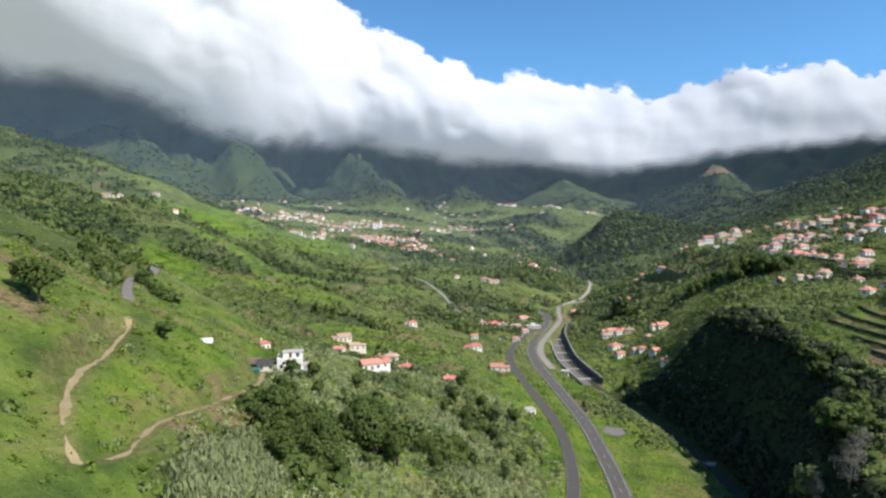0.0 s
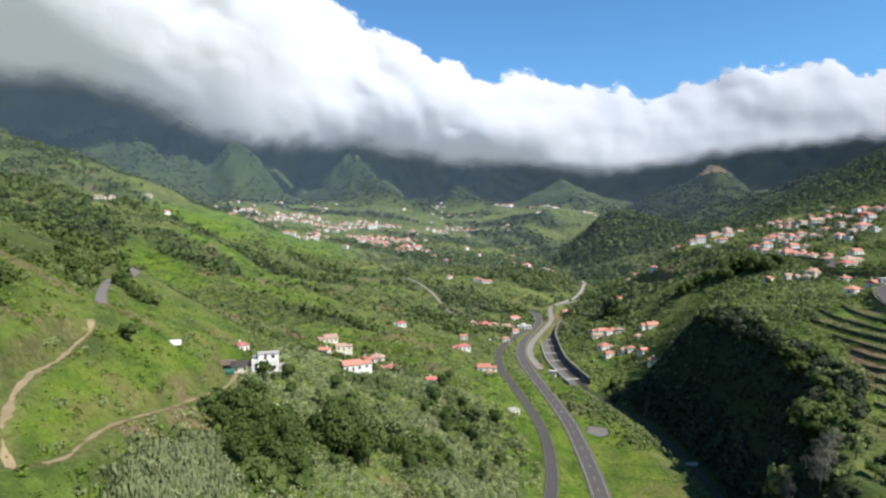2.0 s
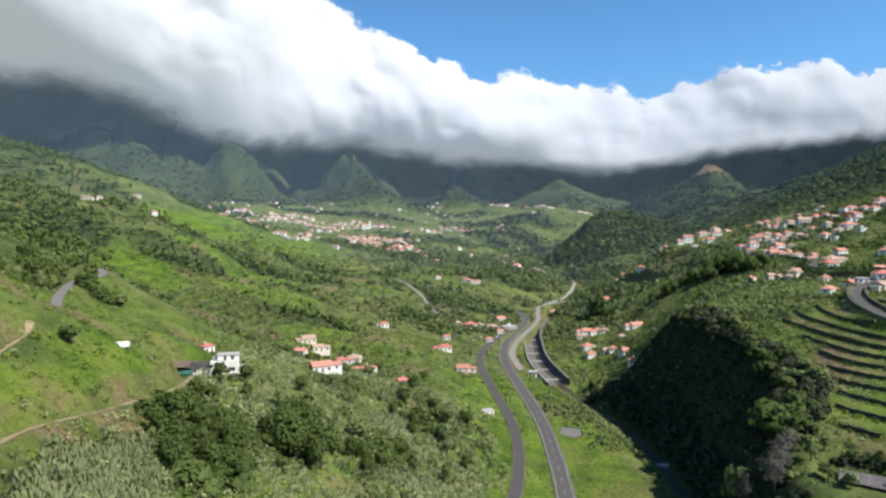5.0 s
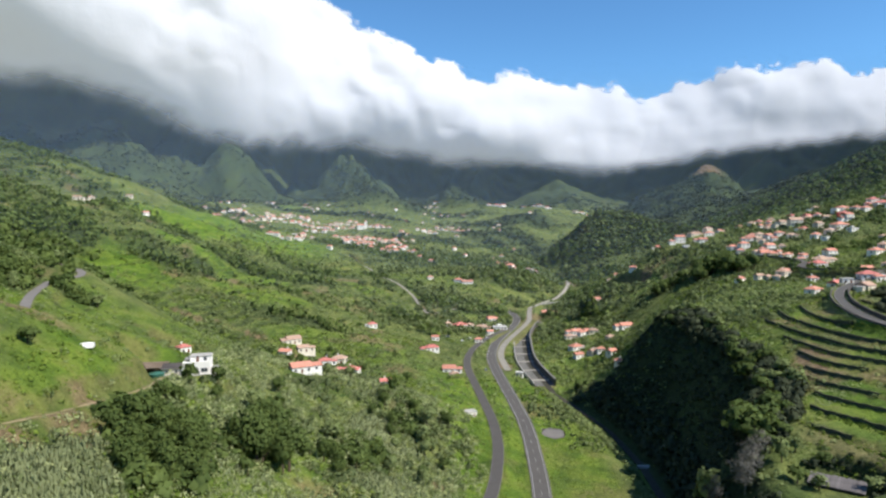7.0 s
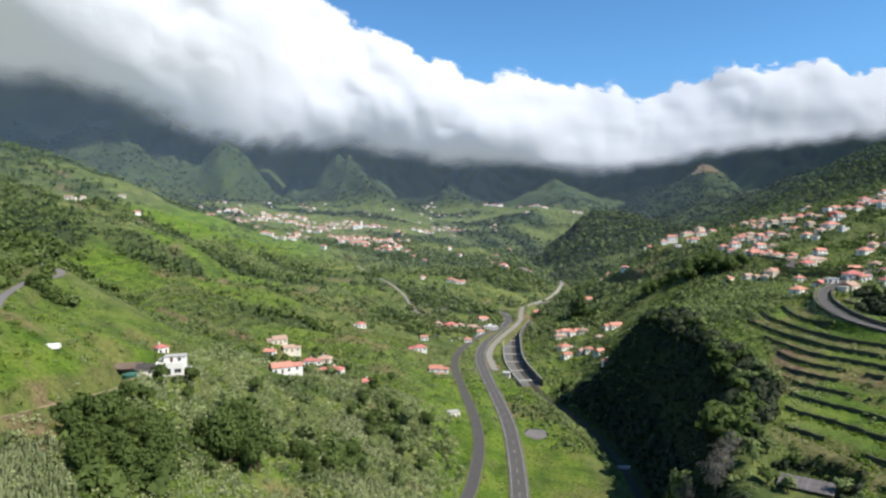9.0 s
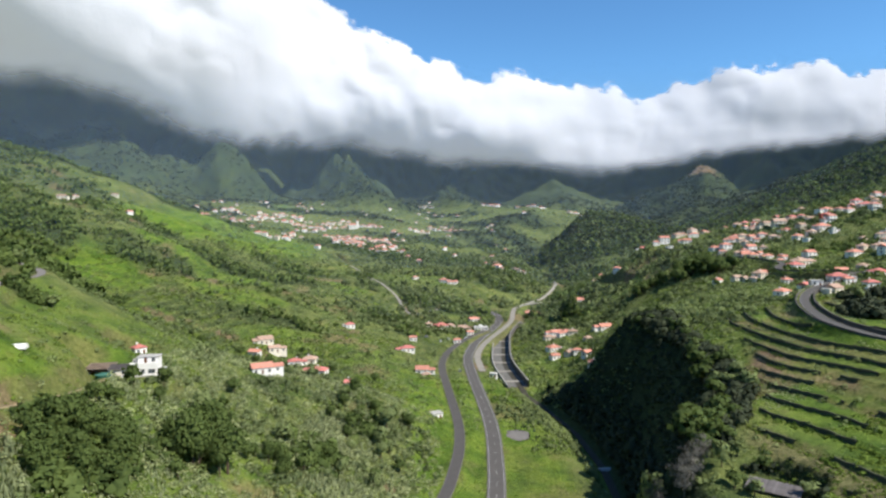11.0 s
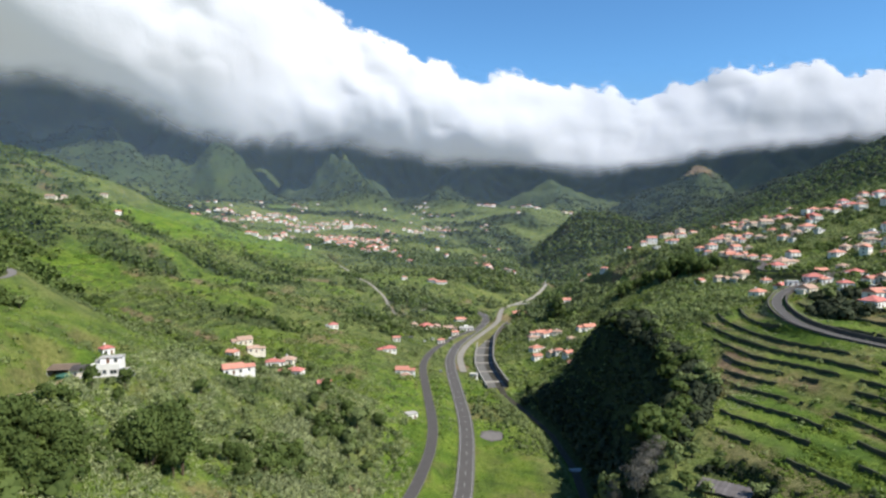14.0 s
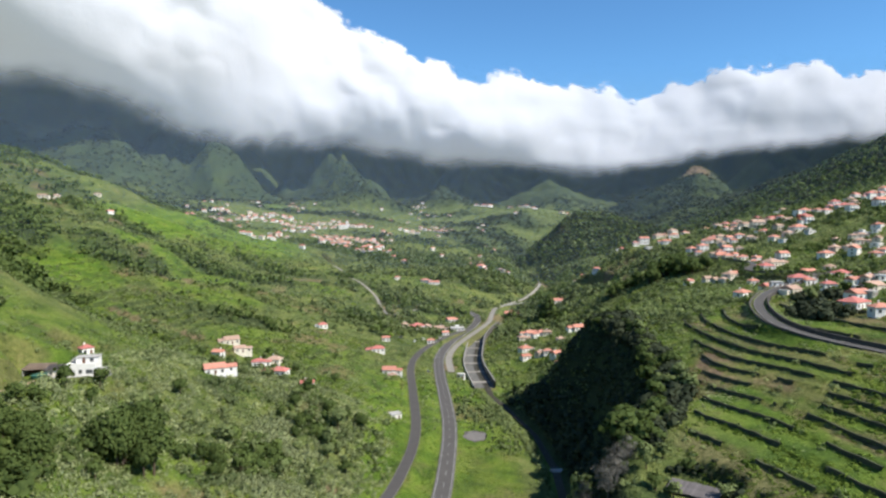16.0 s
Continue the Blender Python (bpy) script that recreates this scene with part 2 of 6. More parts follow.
def link_mesh(name, verts, faces, mat, smooth_faces=False, normals=None):
    """Links a mesh of equal-sided faces, given as arrays."""
    verts, faces = np.asarray(verts, np.float32), np.asarray(faces, np.int32)
    me = bpy.data.meshes.new(name)
    k = faces.shape[1]
    me.vertices.add(len(verts))
    me.vertices.foreach_set("co", verts.ravel())
    me.loops.add(faces.size)
    me.loops.foreach_set("vertex_index", faces.ravel())
    me.polygons.add(len(faces))
    me.polygons.foreach_set("loop_start", np.arange(0, faces.size, k, dtype=np.int32))
    me.polygons.foreach_set("loop_total", np.full(len(faces), k, np.int32))
    me.polygons.foreach_set("use_smooth", np.full(len(faces), smooth_faces, bool))
    if normals is not None:
        a = me.attributes.new("custom_normal", "FLOAT_VECTOR", "POINT")
        a.data.foreach_set("vector", np.asarray(normals, np.float32).ravel())
    me.update(calc_edges=True)
    me.materials.append(mat)
    return new(name, me)


def part(name, bm, mat, parent=None, label=""):
    me = bpy.data.meshes.new(name)
    bm.to_mesh(me)
    bm.free()
    me.materials.append(mat)
    ob = new(name, me)
    ob.parent = parent
    if label:
        ob["label"] = label
    return ob


def box(bm, x0, x1, y0, y1, z0, z1):
    v = [bm.verts.new(c) for c in ((x0, y0, z0), (x1, y0, z0), (x1, y1, z0), (x0, y1, z0),
                                   (x0, y0, z1), (x1, y0, z1), (x1, y1, z1), (x0, y1, z1))]
    for f in ((3, 2, 1, 0), (4, 5, 6, 7), (0, 1, 5, 4), (1, 2, 6, 5), (2, 3, 7, 6), (3, 0, 4, 7)):
        bm.faces.new([v[i] for i in f])


# ---- the lie of the land ----
# The river's line, by distance up the valley.
AXIS_Y = (60, 150, 200, 250, 290, 335, 375, 412, 467, 500, 555, 640, 720, 860, 980, 1150, 1500, 1800, 2200, 3000, 4800)
AXIS_X = (110, 115, 124, 147, 153, 154, 148, 141, 141, 146, 155, 182, 206, 276, 314, 326, 400, 560, 640, 700, 700)

# Cross-sections of the valley: distance up it, then (x, height) from west to east.
SECTION_80 = (80, [(-220, 190), (-120, 124), (-56, 83), (-35, 73), (0, 46), (45, 14), (72, 1), (99, -3), (106, -8), (114, -8), (122, 22), (132, 34), (178, 42), (230, 54), (300, 72), (450, 112), (700, 195)])
SECTION_150 = (150, [(-220, 170), (-120, 118), (-68, 89), (-43, 70), (-10, 46), (35, 16), (66, 3), (102, -3), (111, -8), (119, -8), (127, 22), (134, 35), (178, 44), (230, 58), (300, 75), (450, 113), (700, 195)])
SECTION_200 = (200, [(-220, 160), (-120, 110), (-72, 84), (-40, 63), (-8, 41), (28, 18), (62, 4), (111, -2), (120, -7), (128, -7), (139, 23), (149, 39), (204, 53), (226, 62), (242, 66.5), (300, 78), (450, 116), (700, 200)])
SECTION_250 = (250, [(-220, 148), (-120, 96), (-95, 84), (-40, 56), (2, 32), (30, 17), (58, 5), (72, 4), (94, 0), (136, -2), (143, -6), (151, -6), (160, 8), (170, 26), (179, 44), (188, 50), (212, 60.5), (232, 68), (300, 79), (450, 117), (700, 195)])
SECTION_320 = (320, [(-220, 135), (-115, 88), (-60, 57), (-20, 42), (27, 28), (52, 17), (76, 5), (90, 4), (105, 0.7), (142, -1), (148, -5), (157, -5), (167, 9), (180, 28), (189, 49), (198, 55), (212, 60), (245, 67), (281, 74), (330, 80), (450, 108), (700, 170)])
SECTION_360 = (360, [(-260, 132), (-130, 82), (-60, 48), (-12, 31), (34, 22), (66, 11), (83, 5), (90, 4.6), (107, 1.7), (138, 0), (144, -4), (151, -4), (162, 8), (174, 26), (184, 47), (194, 55), (215, 61), (250, 66), (300, 74), (355, 80.5), (465, 106), (700, 165)])
SECTION_400 = (400, [(-300, 130), (-150, 78), (-60, 40), (-5, 22), (40, 17), (78, 6), (90, 5), (109, 2.7), (134, 1), (140, -3), (150, -3), (175, 8), (196, 26), (212, 44), (228, 56), (260, 64), (320, 72), (380, 81), (480, 104), (700, 160)])
SECTION_500 = (500, [(-300, 118), (-140, 66), (-68, 47), (0, 27), (50, 18), (92, 8), (113, 5), (136, 4), (142, 1), (152, 1), (190, 9), (235, 21), (258, 40), (285, 54), (330, 66), (420, 82), (500, 108), (700, 155)])
SECTION_640 = (640, [(-300, 130), (-205, 104), (-108, 62), (-38, 50), (30, 29), (57, 22), (120, 10), (160, 8.5), (176, 5), (188, 5), (240, 18), (290, 40), (350, 82), (450, 101), (520, 123), (700, 160)])
SECTION_850 = (850, [(-600, 205), (-320, 143), (-200, 106), (-120, 78), (14, 47), (120, 45), (200, 46), (250, 24), (270, 16), (284, 16), (340, 35), (450, 86), (570, 106), (800, 170)])
SECTION_1150 = (1150, [(-800, 230), (-450, 162), (-200, 104), (-100, 91), (100, 64), (220, 46), (295, 34), (318, 24), (334, 24), (400, 50), (600, 90), (800, 150), (1000, 230)])
SECTION_1500 = (1500, [(-900, 290), (-581, 205), (-470, 163), (-200, 117), (-27, 102), (150, 90), (296, 88), (385, 58), (410, 58), (520, 80), (700, 110), (1000, 200)])
SECTION_1800 = (1800, [(-900, 270), (-500, 190), (-198, 152), (22, 138), (296, 104), (476, 148), (550, 112), (700, 112), (900, 122), (1200, 170)])
SECTION_2200 = (2200, [(-1200, 320), (-500, 205), (-86, 180), (200, 160), (500, 155), (640, 140), (900, 150), (1400, 190)])
SECTION_3000 = (3000, [(-1500, 420), (-600, 270), (0, 220), (700, 190), (1200, 205), (2000, 330)])
SECTION_4800 = (4800, [(-2000, 700), (0, 450), (700, 420), (1500, 500), (2500, 700)])
SECTIONS = (SECTION_80, SECTION_150, SECTION_200, SECTION_250, SECTION_320, SECTION_360, SECTION_400, SECTION_500, SECTION_640, SECTION_850,
            SECTION_1150, SECTION_1500, SECTION_1800, SECTION_2200, SECTION_3000, SECTION_4800)

# Ridges: crest from one end (x, y, height) to the other, and the fall of the sides.
RIDGES_NEAR_A = (((345, 690, 86), (400, 705, 95), 0.75), ((400, 705, 95), (480, 720, 106), 0.65), ((480, 720, 106), (640, 770, 137), 0.5), ((330, 1980, 174), (490, 1880, 157), 0.35), ((490, 1880, 157), (620, 1900, 148), 0.3), ((-460, 940, 222), (-900, 1010, 360), 0.42), ((560, 880, 104), (784, 1045, 172), 0.42), ((784, 1045, 172), (1100, 1090, 318), 0.45), ((1100, 1090, 318), (1700, 1000, 620), 0.5), ((396, 1152, 126), (425, 1166, 132), 2.2), ((425, 1166, 132), (500, 1155, 124), 0.85),)
RIDGES_NEAR_B = (((500, 1155, 118), (640, 1150, 96), 0.7), ((938, 1729, 178), (1150, 2230, 306), 0.55), ((1150, 2230, 306), (1200, 2240, 304), 0.7), ((1200, 2240, 304), (1250, 2420, 255), 0.6), ((-148, 2500, 374), (-33, 2250, 272), 0.95), ((-33, 2250, 272), (31, 2050, 201), 0.85), ((31, 2050, 201), (112, 1850, 136), 0.75), ((305, 2105, 190), (250, 2400, 250), 0.4), ((685, 2364, 200), (800, 2800, 300), 0.4), ((1052, 2830, 232), (1120, 3000, 250), 0.8),)
RIDGES_NEAR = RIDGES_NEAR_A + RIDGES_NEAR_B
RIDGES_FAR_A = (((-664, 2659, 498), (-1100, 2900, 900), 1.25), ((-1100, 2900, 900), (-2700, 2300, 1150), 0.95), ((-540, 2177, 425), (-760, 2620, 560), 1.15), ((-540, 2177, 425), (-440, 1990, 250), 1.0), ((-560, 1600, 215), (-691, 1800, 335), 0.7), ((-691, 1800, 335), (-900, 2150, 450), 0.75), ((-790, 2150, 335), (-1050, 2650, 640), 0.85), ((-1100, 1900, 330), (-1500, 2500, 760), 0.7), ((-233, 3234, 486), (-330, 3600, 800), 1.6), ((-330, 3600, 800), (-1100, 3500, 1000), 1.3), ((-233, 3234, 486), (-90, 2700, 350), 1.2),)
RIDGES_FAR_B = (((-90, 2700, 350), (60, 2300, 190), 0.9), ((700, 4202, 520), (1202, 4202, 504), 1.2), ((700, 4202, 520), (300, 4350, 760), 1.1), ((300, 4350, 760), (-330, 3900, 900), 1.1), ((500, 3250, 320), (600, 4200, 560), 0.7), ((880, 2950, 250), (950, 3700, 420), 0.7), ((1380, 3700, 420), (2300, 3300, 640), 0.8), ((2300, 3300, 640), (3300, 2500, 950), 0.8), ((1202, 4202, 504), (1900, 4350, 640), 0.9), ((1900, 3000, 420), (2300, 3300, 640), 0.7), ((-2600, 4640, 1000), (3000, 4640, 950), 1.0),)
RIDGES_FAR_C = (((-1049, 2000, 426), (-827, 1850, 326), 0.75), ((-827, 1850, 326), (-749, 1800, 338), 0.7), ((-691, 1800, 335), (-640, 2040, 318), 0.8), ((-640, 2040, 318), (-570, 2100, 320), 0.8), ((-570, 2100, 320), (-540, 2177, 415), 1.0), ((-375, 2600, 288), (-302, 2900, 322), 0.8), ((-302, 2900, 322), (-233, 3234, 476), 1.1), ((-190, 2010, 186), (-48, 1960, 212), 0.6), ((-48, 1960, 212), (54, 1900, 178), 0.6),)
RIDGES_FAR = RIDGES_FAR_A + RIDGES_FAR_B + RIDGES_FAR_C

# Roads: centre line (x, y, z), then the width.
MAIN_ROAD = ([(62, 110, -2), (80, 190, -1), (94, 248, 0), (103, 305, 0.6), (107.2, 345, 1.5), (109, 395, 2.6), (110.3, 450, 4), (113.5, 496, 5.2), (124, 542, 6.2), (139, 582, 7.4), (155, 620, 8.4), (166, 655, 9.8), (168, 680, 11.5), (160, 698, 13.8)], 7.4)
HILL_LANE = ([(163, 694, 13.0), (154, 703, 14.8), (138, 706, 17.0), (112, 690, 18.5), (88, 662, 19.0), (74, 645, 19.5), (66, 668, 23.0), (60, 702, 30), (52, 722, 36), (40, 750, 42.5), (22, 800, 46), (4, 880, 50.3), (-30, 960, 58)], 2.8)
UPPER_ROAD = ([(196, 722, 13.0), (221, 754, 15), (240, 776, 16.6), (262, 820, 19), (288, 888, 22), (300, 930, 24)], 4.4)
LOW_ROAD = ([(30, 130, 6), (53, 190, 4.5), (72, 244, 4), (80, 275, 4), (85.5, 305, 4), (88.5, 340, 4.4), (89, 395, 5), (89.3, 450, 6), (92.3, 482, 7), (100.5, 515, 7.6), (112, 545, 7.8), (128, 578, 8.2), (146, 606, 8.2)], 4.7)
EAST_ROAD = ([(268, 150, 64), (256, 195, 66), (245, 219, 67.5), (238, 234, 69), (237, 254, 71), (252, 289, 73), (278, 324, 74.5), (301, 341, 77), (324, 357, 79.5), (344, 370, 81)], 3.7)
WEST_ROAD = ([(-84, 212, 84.5), (-98, 243, 87), (-110, 275, 88), (-116, 296, 88.5), (-113, 312, 89), (-122, 330, 91), (-150, 350, 95)], 3.5)
SIDE_ROAD = ([(206, 738, 13.8), (236, 742, 16.5), (268, 722, 20), (292, 690, 25), (304, 655, 31)], 4.6)
LANE = ([(350, 660, 83.5), (358, 625, 81.5), (362, 590, 80.5), (367, 560, 80), (373, 530, 80), (372, 500, 79.5), (360, 472, 78.5), (345, 455, 77), (338, 430, 77), (340, 400, 79.5), (345, 374, 81)], 4.0)
TRACK_A = ([(-69, 172, 87), (-66, 158, 85.5), (-62.5, 143, 84.5), (-61, 128, 84), (-57.5, 114, 82.5), (-53, 104, 81), (-48.5, 97, 78.5), (-46, 96, 78)], 2.6)
TRACK_C = ([(-94, 128, 99.0), (-79, 136.5, 97.0), (-75, 141, 95.3), (-73.3, 149, 93.0), (-73, 161, 91.0), (-71, 171, 88.6)], 1.5)
TRACK_B = ([(-44.3, 99.5, 76.9), (-43.0, 104, 76.3), (-44, 113, 75.5), (-46, 127, 74), (-45, 140, 72), (-43, 152, 70), (-42, 172, 67), (-41, 190, 64.5), (-43, 208, 62), (-46, 226, 60)], 2.8)
CHANNEL = ([(139, 425, -0.6), (138.5, 470, 1.0), (141, 500, 2.0), (148, 540, 3.2), (156, 580, 4.4), (170, 622, 5.6), (186, 655, 7.0)], 15.0)
APRON = ([(119, 455, 4.0), (121.5, 500, 5.1), (131.5, 540, 6.0), (148, 580, 7.2), (165, 618, 8.2), (178, 650, 9.6), (186, 684, 11.0), (195, 720, 13.0)], 5.6)
ROADS = (CHANNEL, APRON, MAIN_ROAD, HILL_LANE, UPPER_ROAD, LOW_ROAD, EAST_ROAD, WEST_ROAD, SIDE_ROAD, LANE, TRACK_A, TRACK_B, TRACK_C)

# Levelled ground under buildings: x, y, height, radius.
PADS = ((-47, 240, 57.5, 14), (27, 311, 29, 9), (-6, 410, 22.5, 16), (80, 410, 11.5, 8), (80, 347, 4.6, 5), (158, 167, 36.5, 9), (-58, 283, 56.5, 8), (118, 326, -0.2, 12))


def spaced(stops, west, east, grow_to):
    """Grid lines: fine between the two stops, growing coarser outside them, slowly at first (limit, slow, fast)."""
    lo, a, b_, hi, step = stops
    mid = list(np.arange(a, b_, step))
    out, s, p = [], step, b_
    while p < hi:
        out.append(p)
        s = min(grow_to, s * (east[1] if p < east[0] else east[2]))
        p += s
    back, s, p = [], step, a - step
    while p > lo:
        back.append(p)
        s = min(grow_to, s * (west[1] if p > west[0] else west[2]))
        p -= s
    return np.array(back[::-1] + mid + out)


GX = spaced((-3600, -110, 330, 3600, 1.8), (-330, 1.016, 1.05), (330, 1.032, 1.032), 38.0)
GY = spaced((-900, 84, 380, 4790, 1.8), (84, 1.04, 1.06), (1000, 1.010, 1.05), 30.0)


def make_land():
    xs = np.arange(-4200, 4201, 2.0)
    rows = []
    for y, pts in SECTIONS:
        ax = np.interp(y, AXIS_Y, AXIS_X)
        px, pz = np.array([p[0] for p in pts], float) - ax, np.array([p[1] for p in pts], float)
        z = np.interp(xs, px, pz)
        z = np.where(xs < px[0], pz[0] + (px[0] - xs) * 0.30, z)
        z = np.where(xs > px[-1], pz[-1] + (xs - px[-1]) * 0.25, z)
        k = np.exp(-0.5 * (np.arange(-6, 7) / 1.8) ** 2)
        rows.append(np.convolve(np.pad(z, 6, "edge"), k / k.sum(), "valid"))
    rows, sy = np.array(rows), np.array([s[0] for s in SECTIONS], float)
    slope = np.gradient(rows, sy, axis=0)
    ax = np.interp(GY, AXIS_Y, AXIS_X)
    land = np.empty((len(GY), len(GX)))
    for j, y in enumerate(GY):
        i = int(np.clip(np.searchsorted(sy, y) - 1, 0, len(sy) - 2))
        h = sy[i + 1] - sy[i]
        t = np.clip((y - sy[i]) / h, 0, 1)
        row = (rows[i] * (2 * t ** 3 - 3 * t ** 2 + 1) + slope[i] * h * (t ** 3 - 2 * t ** 2 + t)
               + rows[i + 1] * (3 * t ** 2 - 2 * t ** 3) + slope[i + 1] * h * (t ** 3 - t ** 2))
        land[j] = np.interp(GX - ax[j], xs, row)
    X, Y = np.meshgrid(GX, GY)
    river = np.abs(X - ax[:, None])

    def crest(base, ridges, soft, seed):
        wx, wy = X + fbm(X, Y, 240, 3, seed) * 45, Y + fbm(X, Y, 240, 3, seed + 9) * 45
        keep = smooth(900, 2000, Y)
        wx, wy = X + (wx - X) * keep, Y + (wy - Y) * keep
        for (x0, y0, z0), (x1, y1, z1), fall in ridges:
            dx, dy = x1 - x0, y1 - y0
            t = np.clip(((wx - x0) * dx + (wy - y0) * dy) / (dx * dx + dy * dy), 0, 1)
            d = np.hypot(wx - x0 - t * dx, wy - y0 - t * dy)
            r = z0 + t * (z1 - z0) - fall * d
            m = np.maximum(base, r)
            base = m + soft * np.log1p(np.exp(-np.abs(base - r) / soft)) - soft * 0.0
        return base

    land = crest(land, RIDGES_NEAR, 5.0, 3)
    land = crest(land, RIDGES_FAR, 10.0, 5)
    # gullies and hummocks, growing with distance from the river
    far = smooth(1300, 2600, Y)
    gully = np.abs(fbm(X, Y, 320, 5, 21))
    land -= far * (gully * 105 - 25) * smooth(180, 420, land)
    land += far * fbm(X, Y, 60, 3, 33) * 9
    land -= smooth(1450, 1750, Y) * smooth(150, 240, land) * (np.abs(fbm(X, Y, 150, 3, 27)) * 50 - 8)
    land += smooth(1150, 1500, Y) * (1 - far) * smooth(60, 160, river) * fbm(X, Y, 110, 4, 35) * 9
    off = smooth(18, 60, river)
    land += smooth(-90, -260, X) * smooth(240, 380, Y) * (1 - far) * (fbm(X, Y, 130, 4, 45) * 11 + 2)
    east = smooth(8, 22, X - np.interp(Y, (80, 190, 215, 255, 290, 340, 420), (140, 150, 168, 190, 200, 207, 213))) * smooth(332, 300, Y) * smooth(300, 280, X)
    land += off * (1 - far) * (1 - 0.8 * east) * (fbm(X, Y, 55, 4, 41) * 2.2 + fbm(X, Y, 12, 3, 43) * 0.55) * smooth(40, 140, np.abs(Y) + 60)
    # farmed terraces on the east shelf and, lower and finer, on the western slopes

    def stepped(z, rise, edge, amount):
        k = z / rise + fbm(X, Y, 90, 2, 51) * 0.22
        f = k - np.floor(k)
        return z + amount * rise * ((smooth(1 - edge, 1.0, f)) - f) * 0.92
    tread = land / 2.5 + fbm(X, Y, 90, 2, 51) * 0.22
    land = stepped(land, 2.5, 0.10, east * 0.62)
    west = smooth(-20, -60, X) * smooth(330, 420, Y) * smooth(1100, 950, Y) * smooth(0.0, 0.5, fbm(X, Y, 160, 2, 71) + 0.35)
    land = stepped(land, 3.2, 0.25, west * 0.95)
    for x, y, z, r in PADS:
        d = np.hypot(X - x, Y - y)
        w = smooth(r * 1.7, r, d)
        land = land * (1 - w) + z * w
    near_road = np.full(land.shape, 1e9)
    soil = np.zeros(land.shape)
    for pts, width in ROADS:
        line = resample(pts, 4.0)
        ix = (GX > line[:, 0].min() - 30) & (GX < line[:, 0].max() + 30)
        iy = (GY > line[:, 1].min() - 30) & (GY < line[:, 1].max() + 30)
        sub = np.ix_(iy, ix)
        bx, by = X[sub], Y[sub]
        best, bz = np.full(bx.shape, 1e9), np.zeros(bx.shape)
        for a, b_ in zip(line[:-1], line[1:]):
            dx, dy = b_[0] - a[0], b_[1] - a[1]
            t = np.clip(((bx - a[0]) * dx + (by - a[1]) * dy) / (dx * dx + dy * dy + 1e-9), 0, 1)
            d = np.hypot(bx - a[0] - t * dx, by - a[1] - t * dy)
            hit = d < best
            best = np.where(hit, d, best)
            bz = np.where(hit, a[2] + t * (b_[2] - a[2]), bz)
        w = smooth(width * 0.5 + (7 if width > 3 else 3.5), width * 0.5 + 1.2, best)
        land[sub] = land[sub] * (1 - w) + (bz - 0.25) * w
        near_road[sub] = np.minimum(near_road[sub], best - width / 2)
    return X, Y, land, near_road, river, east, west, tread


X, Y, LAND, NEAR_ROAD, RIVER, SHELF, WEST_FIELDS, TREAD = make_land()


def grid_value(grid, x, y):
    x, y = np.asarray(x, float), np.asarray(y, float)
    i = np.clip(np.searchsorted(GX, x) - 1, 0, len(GX) - 2)
    j = np.clip(np.searchsorted(GY, y) - 1, 0, len(GY) - 2)
    u = np.clip((x - GX[i]) / (GX[i + 1] - GX[i]), 0, 1)
    v = np.clip((y - GY[j]) / (GY[j + 1] - GY[j]), 0, 1)
    return ((grid[j, i] * (1 - u) + grid[j, i + 1] * u) * (1 - v) + (grid[j + 1, i] * (1 - u) + grid[j + 1, i + 1] * u) * v)


def height(x, y):
    return float(grid_value(LAND, x, y))

# ---- what grows where ----
# Stands of trees: centre x, y, half widths, turn in degrees, strength.
WOODS_NEAR_A = ((-25, 162, 10, 20, 10, 1.0), (-10, 192, 8, 18, 0, 0.9), (20, 250, 12, 18, 0, 0.5), (40, 300, 12, 18, 10, 0.35), (186, 290, 13, 66, -6, 1.2), (172, 228, 11, 24, -20, 1.2), (196, 335, 11, 40, -5, 1.1), (198, 390, 8, 24, -5, 0.35), (158, 205, 8, 12, 0, 0.9), (322, 540, 22, 20, 0, 1.3), (232, 612, 12, 14, 0, 0.6), (-90, 672, 62, 26, -6, 1.1), (-175, 600, 46, 34, 0, 0.8),)
WOODS_NEAR_B = ((52, 612, 26, 20, 0, 1.0), (-110, 285, 14, 10, 0, 0.5), (-150, 262, 40, 34, 10, 0.9), (-190, 420, 60, 50, 0, 0.7), (-280, 560, 70, 80, 0, 0.8), (-170, 330, 50, 40, 0, 0.8), (-230, 300, 40, 60, 0, 0.8), (240, 600, 16, 20, 0, 0.8), (235, 690, 34, 26, 0, 0.8), (270, 770, 30, 40, 20, 0.8), (330, 800, 40, 60, 0, 0.9), (215, 860, 40, 30, 0, 0.7), (330, 960, 40, 90, 0, 1.0),)
WOODS_NEAR_C = ((230, 960, 50, 60, 0, 0.7), (-50, 585, 16, 14, 0, 0.6), (70, 560, 14, 16, 0, 0.7), (110, 690, 60, 22, 0, 0.9), (170, 800, 50, 22, 0, 1.0), (266, 262, 12, 14, -30, 0.4), (290, 290, 16, 12, -30, 0.35), (162, 380, 6, 40, 0, 0.35), (-420, 800, 130, 110, 0, 0.5), (-350, 650, 90, 80, 0, 0.5), (-260, 450, 80, 70, 0, 0.6), (-560, 900, 140, 110, 0, 0.6), (-240, 760, 60, 30, -20, 0.8),)
WOODS_NEAR_D = ((-20, 760, 90, 24, -10, 0.7), (-40, 500, 40, 14, -10, 0.6),)
WOODS_NEAR = WOODS_NEAR_A + WOODS_NEAR_B + WOODS_NEAR_C + WOODS_NEAR_D
